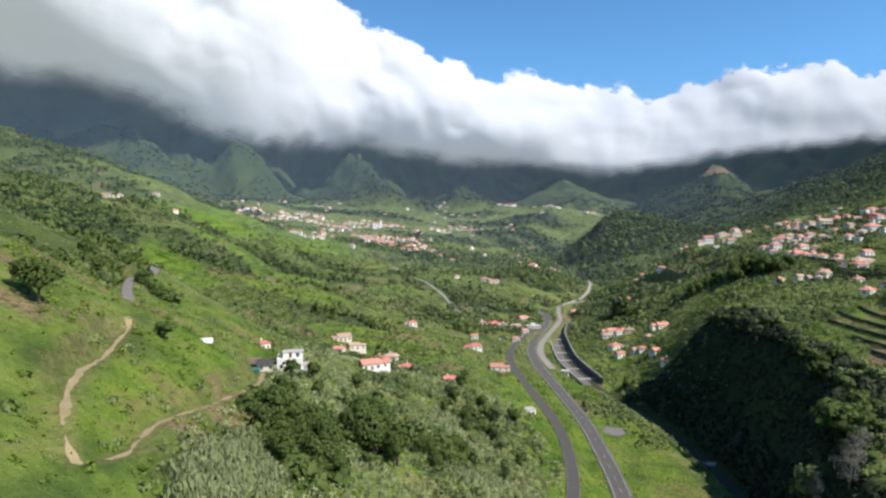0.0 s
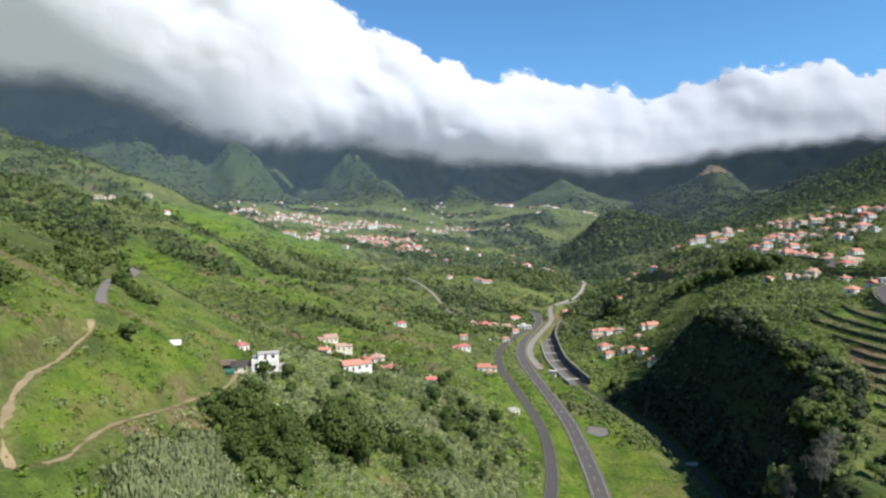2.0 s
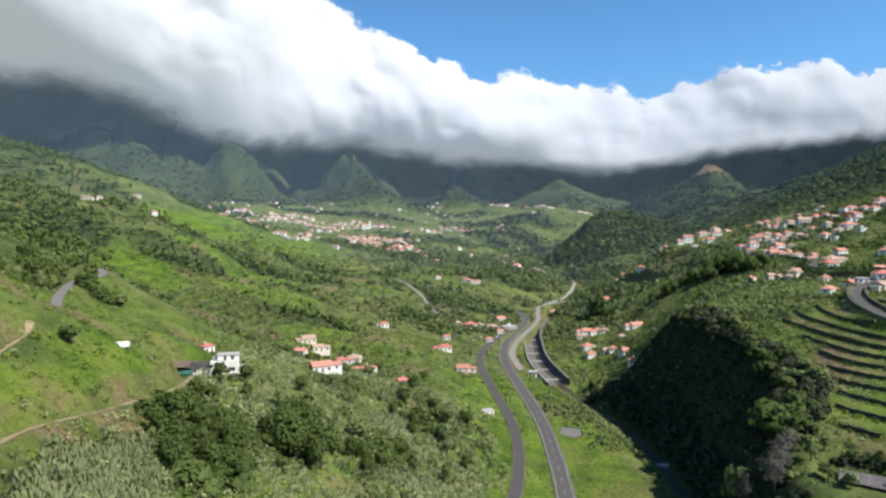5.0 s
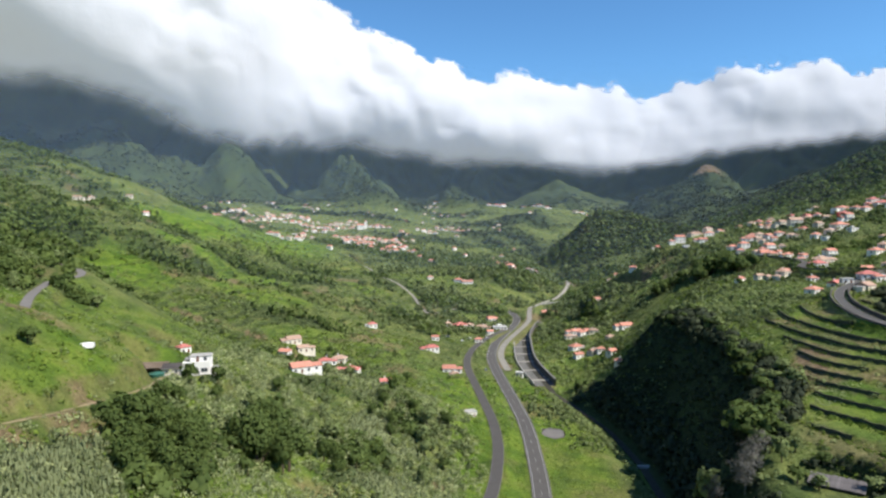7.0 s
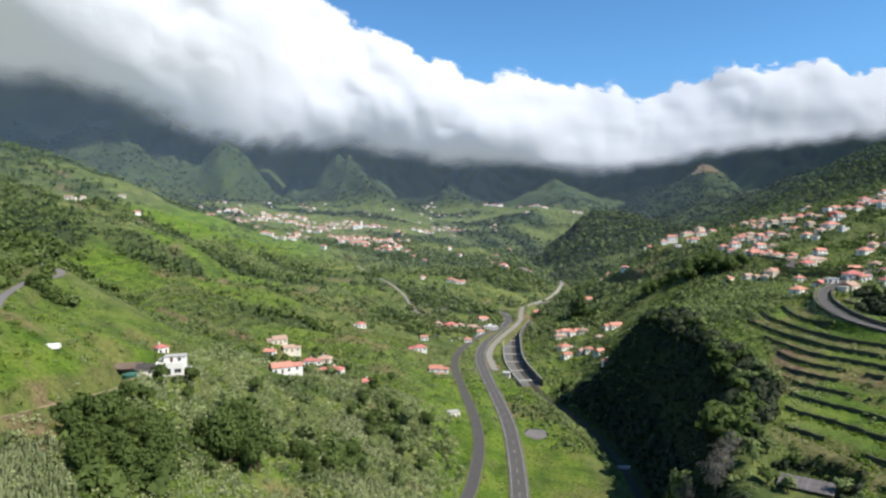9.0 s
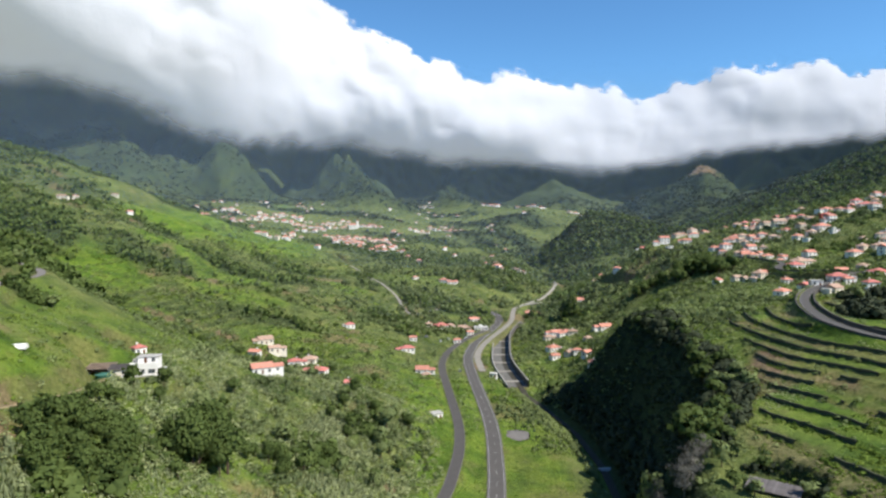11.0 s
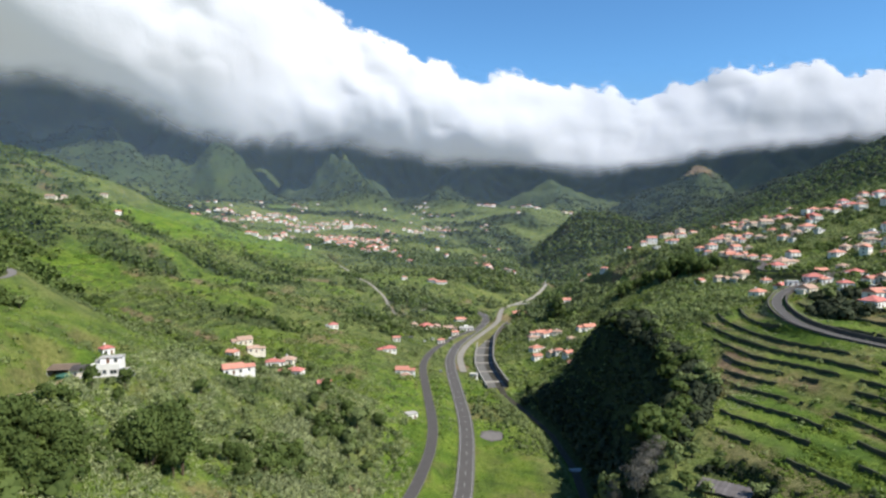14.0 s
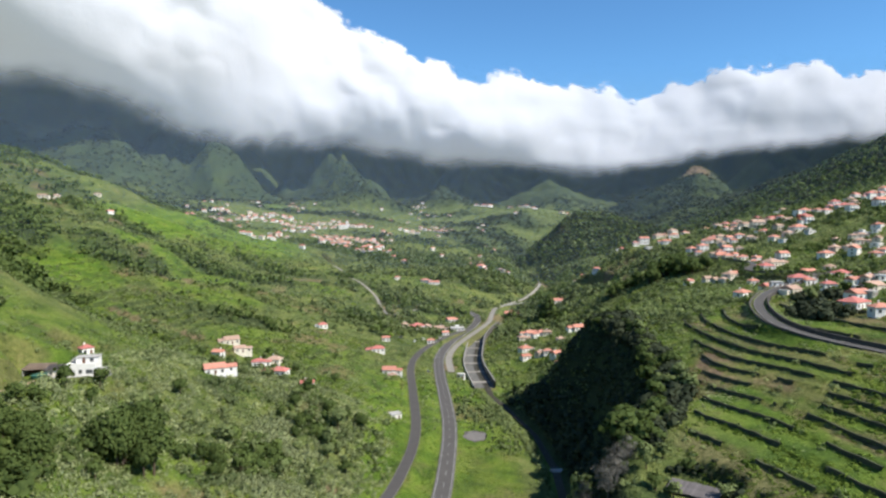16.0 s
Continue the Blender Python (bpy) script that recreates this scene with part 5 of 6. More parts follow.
def crag(x, y):
    """The steep crag over the river."""
    return grid_value(CRAG, x, y)


def wooded_gentle(x, y):
    return stand_at(x, y) * (1 - crag(x, y))


def open_at(x, y):
    return 1 - grid_value(MEADOW, x, y)


def garden_at(x, y):
    return smooth(1.25, 1.0, np.hypot((x + 1) / 17, (y - 301) / 10))


def scrub_near(x, y):
    patch = smooth(-0.35, 0.35, fbm(x, y, 26, 3, 101))
    west_meadow = smooth(-36, -48, x) * smooth(330, 240, y)
    verge = smooth(55, 66, x) * smooth(140, 128, x) * smooth(480, 420, y)
    shelf = grid_value(SHELF, x, y)
    return (0.15 + 0.85 * patch) * (1 - 0.66 * west_meadow) * (1 - 0.96 * verge) * (1 - 0.75 * shelf) * (1 - 0.95 * crag(x, y)) * (1 - 0.95 * garden_at(x, y))


def riser(x, y):
    return grid_value(RISER, x, y)


def terrace_edge(x, y):
    k = grid_value(TREAD, x, y) + 0.22
    return smooth(0.2, 0.08, np.abs(k - np.round(k))) * grid_value(SHELF, x, y) * smooth(-0.3, 0.2, fbm(x, y, 20, 2, 139))


def scrub_mid(x, y):
    return (0.08 + 0.92 * smooth(-0.1, 0.45, fbm(x, y, 60, 4, 111)) * (0.4 + 0.6 * open_at(x, y))) * (1 - 0.7 * stand_at(x, y)) * (1 - 0.85 * fields_at(x, y))


def bushes_at(x, y):
    hill = 0.3 + 0.25 * smooth(60, 140, x) + 0.95 * smooth(-60, -240, x)
    return hill * smooth(-0.05, 0.4, fbm(x, y, 75, 4, 115)) * (0.35 + 0.65 * smooth(-0.2, 0.3, fbm(x, y, 22, 3, 117))) * (1 - 0.8 * smooth(1.2, 0.6, np.hypot((x + 160) / 120, (y - 920) / 150))) * (1 - 0.85 * fields_at(x, y))


def hedge_row(x, y):
    k = grid_value(LAND, x, y) / 4.2 + fbm(x, y, 90, 2, 119) * 0.5
    f = np.abs(k - np.round(k))
    return smooth(0.14, 0.05, f) * smooth(-0.25, 0.15, fbm(x, y, 140, 2, 123))


def scrub_far(x, y):
    return (0.15 + 0.85 * smooth(-0.1, 0.4, fbm(x, y, 150, 4, 121))) * (1 - 0.85 * stand_at(x, y)) * (1 - 0.8 * grid_value(HIGH_WOOD_SHADE, x, y))


def reeds_at(x, y):
    a = smooth(1.2, 0.6, np.hypot((x + 31) / 7, (y - 122) / 30))
    b_ = smooth(1.2, 0.6, np.hypot((x - 30) / 16, (y - 262) / 45)) * smooth(0.0, 0.3, fbm(x, y, 25, 2, 131))
    return np.maximum(a, b_ * 0.8)


def plant(name, seed, n, stretch, field, r0, r1, tall, leaves, mat, label, category, sink=0.15, clear=1.5, power=1.0, size=0.42, upright=0.0, squash=0.8):
    x, y, z = spots(seed, n, *stretch, field, clear, power)
    r = np.random.default_rng(seed + 1)
    s = r0 + (r1 - r0) * r.random(len(x)) ** 1.8
    if power == 0:
        s = s * (y / 600) ** 0.6
    t = r.uniform(*tall, len(x))
    protos = [leaf_cloud(seed + 10 + k, leaves, squash, size, upright) for k in range(5)]
    return scatter(name, protos, x, y, z + s * t * sink, s, t, mat, label, category, seed + 2)


plant("near_scrub", 200, 8500, (-260, 330, 84, 520), scrub_near, 0.5, 1.9, (0.7, 1.2), 20, M_SHRUB, "dense green scrub covering the slopes", "scrub", 0.2, 1.2, size=0.25)
plant("bright_scrub", 210, 5200, (-130, 330, 84, 520), lambda x, y: scrub_near(x, y) * smooth(0.0, 0.5, fbm(x, y, 45, 3, 141)), 0.5, 1.6, (0.7, 1.1), 18, M_BRIGHT, "bright green bramble and vine thickets", "scrub", 0.2, 1.2, size=0.29)
plant("meadow_tufts", 220, 13000, (-130, 300, 84, 340), lambda x, y: grid_value(MEADOW * (1 - 0.85 * SHELF), x, y), 0.2, 0.6, (0.5, 0.9), 4, M_BRIGHT, "lush tufts of tall meadow grass", "grass", 0.1, 0.6, size=0.6)
plant("terrace_scrub", 230, 1100, (165, 300, 110, 335), riser, 0.25, 0.6, (0.6, 0.9), 8, M_TREE, "dark growth on the terrace walls", "scrub", 0.1, 1.0)
plant("terrace_growth", 232, 2600, (150, 300, 100, 333), terrace_edge, 0.25, 0.85, (0.6, 1.0), 10, M_BRIGHT, "vines and weeds along the terrace walls", "scrub", 0.15, 1.0)
plant("terrace_crops", 234, 2400, (150, 300, 100, 333), lambda x, y: grid_value(SHELF, x, y) * smooth(0.1, 0.4, fbm(x, y, 24, 2, 137)), 0.25, 0.7, (0.5, 0.8), 8, M_PALE, "low crops on the terrace fields", "crops", 0.1, 1.0)
plant("reed_bed", 240, 1300, (-60, 60, 84, 320), reeds_at, 0.8, 1.7, (1.1, 1.7), 26, M_REED, "pale grey-green giant reeds on the slope", "reeds", 0.4, 1.5, size=0.34, upright=1.0)
plant("mid_scrub", 250, 10000, (-900, 900, 330, 1350), scrub_mid, 0.9, 2.7, (0.6, 1.0), 6, M_SHRUB, "patchy scrub and hedges of the far slopes", "scrub", 0.2, 1.5, 0)
plant("mid_bright_scrub", 255, 9000, (-900, 500, 330, 1350), lambda x, y: 0.06 + 0.94 * smooth(0.0, 0.4, fbm(x, y, 50, 4, 113)), 0.8, 2.4, (0.6, 0.9), 6, M_BRIGHT, "bright green vines and thickets of the far slopes", "scrub", 0.2, 1.5, 0)
plant("hill_bushes", 256, 9500, (-900, 750, 300, 1350), bushes_at, 1.0, 3.4, (0.7, 1.2), 8, M_HEATH, "dark heath and laurel bushes on the western hill", "scrub", 0.3, 1.5, 0)
plant("valley_trees", 258, 5200, (0, 520, 560, 1300), lambda x, y: 0.08 + 0.92 * smooth(-0.1, 0.3, fbm(x, y, 38, 3, 127)), 1.4, 4.0, (0.8, 1.2), 9, M_HEATH, "mixed trees and hedges of the valley floor", "trees", 0.4, 2.0, 0)
plant("terrace_hedges", 257, 7500, (-480, 250, 380, 1250), hedge_row, 0.45, 1.3, (0.7, 1.1), 6, M_HEATH, "dark hedge lines along the terrace edges", "hedge", 0.2, 1.5, 0)
plant("far_scrub", 260, 11000, (-1300, 1700, 1300, 2700), scrub_far, 2.2, 5.5, (0.5, 0.8), 5, M_SHRUB, "distant scrub on the foothills", "scrub", 0.2, 1.5)
plant("slope_scrub", 320, 5200, (-45, 75, 110, 345), lambda x, y: (scrub_near(x, y) * 0.5 + 0.5) * (1 - 0.95 * garden_at(x, y)), 0.6, 2.0, (0.8, 1.3), 28, M_PALE, "tangled light green scrub on the steep bank", "scrub", 0.3, 1.2, size=0.195)
plant("slope_reeds", 330, 2200, (-40, 70, 110, 345), lambda x, y: smooth(-0.1, 0.3, fbm(x, y, 22, 3, 151)) * smooth(70, 55, x), 0.6, 1.5, (1.1, 1.7), 22, M_REED, "pale reeds among the scrub", "reeds", 0.4, 1.2, size=0.34, upright=1.0)
plant("bank_bushes", 335, 560, (-42, 72, 112, 340), lambda x, y: smooth(0.0, 0.35, fbm(x, y, 20, 3, 157)), 0.9, 2.6, (0.8, 1.3), 30, M_HEATH, "rounded dark green bushes in the folds of the bank", "bushes", 0.4, 1.5, size=0.3)
plant("river_bushes", 337, 800, (95, 155, 190, 430), lambda x, y: smooth(11, 7, grid_value(RIVER, x, y)) * (x < np.interp(y, AXIS_Y, AXIS_X)) * (0.4 + 0.6 * smooth(-0.2, 0.3, fbm(x, y, 18, 2, 163))), 0.7, 2.0, (0.8, 1.2), 24, M_SHRUB, "mixed green bushes along the river bank", "bushes", 0.35, 1.0, size=0.26)
plant("crag_foot_trees", 336, 420, (112, 190, 150, 390), lambda x, y: smooth(18, 12, grid_value(RIVER, x, y)) * (x > np.interp(y, AXIS_Y, AXIS_X)), 1.4, 3.2, (0.9, 1.4), 40, M_LAUREL_SHADE, "laurel trees at the foot of the crag, coloured dark for its shade", "trees", 0.5, 1.0, size=0.26)
plant("vegetable_rows", 333, 700, (-24, 24, 284, 322), lambda x, y: smooth(1.1, 0.9, np.hypot((x + 1) / 17, (y - 301) / 10)) * smooth(0.2, 0.5, np.sin((0.45 * x + 0.89 * y) * 2 * np.pi / 2.4)), 0.3, 0.65, (0.6, 0.9), 14, M_CROP, "dark green vegetable rows below the hamlet", "crops", 0.2, 1.0, size=0.3)
plant("shelf_bushes", 338, 1700, (150, 250, 96, 200), lambda x, y: grid_value(SHELF, x, y) * smooth(0.0, 0.35, fbm(x, y, 20, 3, 167)), 0.3, 1.2, (0.6, 1.0), 16, M_BRIGHT, "lush bushes and vegetables on the low terraces", "bushes", 0.2, 1.2, size=0.32)
plant("shelf_dark_bushes", 339, 620, (190, 330, 300, 520), lambda x, y: smooth(-0.05, 0.3, fbm(x, y, 26, 3, 169)), 1.0, 2.8, (0.7, 1.1), 26, M_HEATH, "dark bushes on the scrubby shelf", "bushes", 0.4, 1.5, size=0.26)
plant("valley_scrub", 340, 6500, (125, 330, 320, 720), lambda x, y: (0.15 + 0.85 * smooth(-0.3, 0.3, fbm(x, y, 30, 3, 161))) * (1 - crag(x, y)) * np.where(y < 440, smooth(132, 140, x), 1), 0.7, 2.6, (0.7, 1.1), 11, M_SHRUB, "rounded bushes along the river and the shelf", "scrub", 0.25, 1.5, size=0.33)
plant("valley_bright_scrub", 350, 2500, (125, 330, 300, 720), lambda x, y: smooth(0.0, 0.4, fbm(x, y, 40, 3, 171)) * (1 - crag(x, y)) * np.where(y < 440, smooth(132, 140, x), 1), 0.7, 2.0, (0.6, 0.9), 14, M_BRIGHT, "bright vines and bushes of the shelf", "scrub", 0.2, 1.5, size=0.34)
plant("village_gardens", 360, 4200, (320, 640, 340, 800), lambda x, y: 0.2 + 0.8 * smooth(-0.2, 0.4, fbm(x, y, 36, 3, 181)), 0.8, 2.8, (0.7, 1.2), 9, M_SHRUB, "garden trees and vines between the village houses", "garden", 0.3, 1.5, size=0.36)
plant("village_trees", 370, 1400, (320, 660, 340, 820), lambda x, y: smooth(0.0, 0.4, fbm(x, y, 50, 3, 191)), 1.6, 3.4, (0.9, 1.4), 24, M_TREE, "dark garden trees in the east village", "garden", 0.5, 2.0, size=0.32)
plant("crag_scrub", 272, 2200, (125, 225, 120, 410), crag, 0.6, 2.3, (0.8, 1.1), 18, M_LAUREL_SHADE, "laurel and creepers on the crag, coloured dark for its shade", "scrub", 0.0, 1.0, size=0.4)
plant("near_wood", 270, 1000, (110, 330, 120, 440), wooded_gentle, 1.5, 3.4, (0.9, 1.3), 46, M_LAUREL_SHADE, "evergreen woodland on steep ground, coloured darker for the crag shade", "wood", 0.5, 2.5, size=0.33)
plant("bank_wood", 275, 420, (-130, 110, 120, 440), wooded_gentle, 1.5, 3.4, (0.9, 1.3), 46, M_TREE, "evergreen thickets on the western bank", "wood", 0.5, 2.5, size=0.33)
plant("mid_wood", 280, 9500, (-800, 1200, 400, 1300), stand_at, 2.6, 5.6, (0.9, 1.3), 10, M_TREE, "dark woodland patches of the valley sides", "wood", 0.5, 3.0, 1.2)
plant("knoll_wood", 285, 3600, (280, 1250, 960, 1300), stand_at, 2.6, 5.2, (1.0, 1.5), 11, M_LAUREL_SHADE, "dark laurel wood over the steep knoll", "wood", 0.5, 3.0, size=0.36)
plant("far_wood", 290, 16000, (-1100, 1500, 1250, 2500), lambda x, y: np.maximum(stand_at(x, y), 0.7 * grid_value(HIGH_WOOD_SHADE, x, y)), 3.6, 7.0, (0.8, 1.2), 6, M_LAUREL_SHADE, "far dark woodland on ridges and knolls", "wood", 0.4, 3.0)


def limb(bm, a, b_, r0, r1, sides=6):
    a, b_ = Vector(a), Vector(b_)
    q = (b_ - a).to_track_quat("Z", "Y")
    rings = []
    for c, r in ((a, r0), (b_, r1)):
        rings.append([bm.verts.new(c + q @ Vector((r * math.cos(2 * math.pi * i / sides), r * math.sin(2 * math.pi * i / sides), 0))) for i in range(sides)])
    for i in range(sides):
        bm.faces.new((rings[0][i], rings[0][(i + 1) % sides], rings[1][(i + 1) % sides], rings[1][i]))


def crown_mesh(name, seed, kind, mat, leaves=17, leaf=0.36):
    """A crown of many leaf clumps gathered in uneven boughs, for a tree one metre high."""
    r = np.random.default_rng(seed)
    vs, fs, ns, off = [], [], [], 0
    if kind == "cone":
        boughs = [((0.30 * (1.04 - h)) * math.cos(a), (0.30 * (1.04 - h)) * math.sin(a), h, 0.10 + 0.15 * (1 - h))
                  for h in np.linspace(0.16, 0.96, 9) for a in r.uniform(0, 6.28, 3)]
    elif kind == "bare":
        boughs = [(0.34 * math.cos(a) * w * (0.35 + 0.9 * h), 0.34 * math.sin(a) * w * (0.35 + 0.9 * h), h * (1.05 - 0.25 * w), 0.13) for h, w in zip(np.linspace(0.3, 0.98, 30), r.uniform(0.1, 1, 30)) for a in r.uniform(0, 6.28, 1)]
    else:
        boughs = [(0.27 * w * math.cos(a), 0.27 * w * math.sin(a), 0.42 + 0.42 * h, 0.19 + 0.06 * q)
                  for w, a, h, q in zip(r.uniform(0.2, 1, 15), r.uniform(0, 6.28, 15), r.random(15), r.random(15))]
    for k, (x, y, z, s) in enumerate(boughs):
        v, f, q = leaf_cloud(seed * 50 + k, leaves if kind != "bare" else 60, 0.75, leaf if kind != "bare" else 0.17, 1.0 if kind == "bare" else 0.0, -0.6)
        vs.append(v * s + np.array([x, y, z]))
        q = q + np.array([x, y, z - 0.5]) * 1.6
        ns.append(q / (np.linalg.norm(q, axis=1)[:, None] + 1e-9))
        fs.append(f + off)
        off += len(v)
    ob = link_mesh(name, np.vstack(vs), np.vstack(fs), mat, True, np.vstack(ns))
    me = ob.data
    bpy.data.objects.remove(ob)
    return me


def trunk_mesh(seed, kind):
    r = random.Random(seed)
    bm = bmesh.new()
    limb(bm, (0, 0, -0.08), (0.01, 0, 0.35), 0.035, 0.024)
    limb(bm, (0.01, 0, 0.35), (0, 0.01, 0.85 if kind != "round" else 0.7), 0.024, 0.008)
    for i in range(5):
        a = r.uniform(0, 6.28)
        z = 0.25 + 0.1 * i
        limb(bm, (0, 0, z), (0.2 * math.cos(a), 0.2 * math.sin(a), z + 0.16), 0.014, 0.005, 5)
    me = bpy.data.meshes.new("trunk")
    bm.to_mesh(me)
    bm.free()
    me.materials.append(M_BARK if kind != "bare" else M_GREY)
    return me


TREE_KINDS = {
    "round": [(trunk_mesh(k, "round"), crown_mesh("crown", 40 + k, "round", M_TREE)) for k in range(4)],
    "leafy": [(trunk_mesh(k, "round"), crown_mesh("crown", 50 + k, "round", M_TREE, 62, 0.185)) for k in range(4)],
    "light": [(trunk_mesh(k, "round"), crown_mesh("crown", 60 + k, "round", M_SHRUB)) for k in range(3)],
    "cone": [(trunk_mesh(k, "cone"), crown_mesh("crown", 80 + k, "cone", M_TREE)) for k in range(3)],
    "bare": [(trunk_mesh(k, "bare"), crown_mesh("crown", 90 + k, "bare", M_GREY)) for k in range(2)],
}
TREE_SAYS = {"leafy": "broad dark evergreen tree with dense foliage", "round": "dark evergreen tree with a rounded uneven crown", "light": "mid-green broadleaf tree among scrub",
             "cone": "tall dark conical conifer", "bare": "pale grey half-bare tree with upright twigs"}
tree_rng = random.Random(9)


def make_tree(x, y, tall, kind, wide=1.0, group="trees of the valley"):
    t = tagged(new("tree"), TREE_SAYS[kind], "tree", group)
    t.matrix_world = pose(x, y, height(x, y) - 0.1, 0, 0, tree_rng.uniform(0, 360)) @ Matrix.Diagonal((tall * wide, tall * wide, tall, 1))
    trunk, crown = tree_rng.choice(TREE_KINDS[kind])
    for me in (trunk, crown):
        new(me.name, me).parent = t
    return t


# trees that stand out singly
SINGLE_TREES_A = ((-8, 221, 13, "round", 0.95), (-5, 210, 11, "round", 0.95), (-28, 160, 7, "round", 1.2), (-20, 170, 8, "round", 1.2), (-30, 150, 6, "round", 1.2), (-18, 178, 8, "round", 1.1), (-77, 144, 10, "leafy", 1.05), (-80, 146, 8, "leafy", 1.1), (-61, 173, 5.5, "round", 1.3), (-93, 285, 6, "light", 1.2), (143, 182, 11, "bare", 1.0), (147, 185, 10, "bare", 1.0), (139, 179, 13, "bare", 0.9), (134, 188, 16, "bare", 0.6), (136, 195, 16, "light", 0.6), (151, 180, 8, "light", 0.9), (150, 190, 9, "round", 1.1), (156, 196, 9, "round", 1.2), (161, 204, 9, "round", 1.2), (158, 184, 5, "light", 1.3), (153, 166, 5, "light", 1.3), (150, 171, 6, "round", 1.2), (166, 162, 5, "light", 1.2), (163, 178, 4, "round", 1.3), (168, 214, 9, "round", 1.2), (176, 230, 9, "round", 1.2), (150, 200, 13, "round", 1.1), (157, 214, 12, "round", 1.1), (232, 612, 26, "cone", 0.75), (226, 620, 20, "cone", 0.7), (50, 296, 11, "light", 1.0),)
SINGLE_TREES_B = ((10, 250, 8, "light", 1.1), (182, 252, 10, "round", 1.2), (188, 268, 9, "round", 1.3), (128, 205, 12, "bare", 0.4), (20, 232, 8, "round", 1.0),)
for tx, ty, th, tk, tw in SINGLE_TREES_A + SINGLE_TREES_B:
    make_tree(tx, ty, th, tk, tw, "trees that stand singly")
for cx, cy, rx, ry, count, low, high in ((-25, 163, 11, 20, 30, 6, 11), (-5, 202, 7, 15, 16, 9, 16), (14, 226, 5, 10, 6, 6, 9), (36, 292, 8, 14, 3, 5, 8), (320, 540, 18, 14, 32, 11, 19), (334, 524, 16, 12, 14, 11, 17), (287, 562, 16, 12, 14, 8, 13)):
    for _ in range(count):
        a, q = tree_rng.uniform(0, 6.28), math.sqrt(tree_rng.random())
        make_tree(cx + rx * q * math.cos(a), cy + ry * q * math.sin(a), tree_rng.uniform(low, high), "leafy" if cx < 100 else "round", tree_rng.uniform(0.7, 1.0), "trees on the western bank" if cx < 100 else "tall trees below the village")
wx, wy, wz = spots(300, 80, -130, 330, 130, 430, wooded_gentle, 3.0)
for tx, ty in zip(wx, wy):
    make_tree(float(tx), float(ty), tree_rng.uniform(4.5, 8), tree_rng.choice(("round", "round", "light")), tree_rng.uniform(0.9, 1.2), "trees of the steep woods")
wx, wy, wz = spots(315, 50, -40, 70, 115, 340, lambda x, y: smooth(0.05, 0.4, fbm(x, y, 24, 3, 159)), 3.0)
for tx, ty in zip(wx, wy):
    make_tree(float(tx), float(ty), tree_rng.uniform(4, 9), tree_rng.choice(("leafy", "light", "light", "round")), tree_rng.uniform(0.7, 1.1), "small trees on the western bank")
wx, wy, wz = spots(310, 58, -120, 320, 120, 640, lambda x, y: scrub_near(x, y) * 0.6, 3.0)
for tx, ty in zip(wx, wy):
    make_tree(float(tx), float(ty), tree_rng.uniform(3.5, 7), tree_rng.choice(("light", "light", "round")), tree_rng.uniform(0.9, 1.3), "trees among the scrub")

# ---- small buildings, paving, cars ----


def make_barn():
    """A low stone shed under a lean-to roof of weathered boards."""
    barn = tagged(new("barn"), "low stone barn under a grey weathered board roof", "barn")
    barn.matrix_world = pose(160, 168, 35.2, 0, 0, -42)
    for name, b_ in (("front_wall", (-6.6, 6.6, -3.3, -2.9, -3, 2.1)), ("back_wall", (-6.6, 6.6, 2.9, 3.3, -3, 2.9)), ("end_wall", (-6.6, -6.2, -2.9, 2.9, -3, 2.2)), ("end_wall", (6.2, 6.6, -2.9, 2.9, -3, 2.2))):
        bm = bmesh.new()
        box(bm, *b_)
        part(name, bm, M_STONE, barn)
    bm = bmesh.new()
    box(bm, -7, 7, -3.7, 3.7, 2.48, 2.6)
    roof = part("roof", bm, M_SHEET, barn, "grey board roof")
    roof.matrix_basis = Matrix.Rotation(radians(6), 4, "X")
    board_rng = random.Random(8)
    me = bpy.data.meshes.new("board")
    bm = bmesh.new()
    box(bm, -0.33, 0.33, -3.85, 3.85, 0, 0.06)
    bm.to_mesh(me)
    bm.free()
    me.materials.append(M_SHEET)
    for i in range(20):
        board = new("board", me)
        board.parent = roof
        board.matrix_basis = pose(-6.7 + i * 0.705, board_rng.uniform(-0.25, 0.25), 2.61 + board_rng.uniform(0, 0.07), 0, board_rng.uniform(-2.5, 2.5), board_rng.uniform(-1.5, 1.5))


def make_church():
    x, y = -30, 1424
    church = tagged(new("church"), "white village church with a square bell tower", "church")
    church.matrix_world = pose(x, y, height(x, y), 0, 0, 10)
    bm = bmesh.new()
    box(bm, -8, 8, -6, 6, -4, 9)
    part("nave", bm, M_WHITE, church)
    part("roof", hip_roof(16, 12, 9, 3.5, 0.5, False), M_TILE, church)
    bm = bmesh.new()
    box(bm, 8, 13, -6.2, -1.2, -4, 17)
    tower = part("bell_tower", bm, M_WHITE, church)
    bm = hip_roof(5, 5, 17, 3.0, 0.3)
    bmesh.ops.translate(bm, verts=bm.verts, vec=(10.5, -3.7, 0))
    part("spire", bm, M_TILE, tower)
    for wx in (-5, 0, 5):
        hung(WINDOW_ME, church, wx, -6.01, 5, 0, 1.4, 2.2)


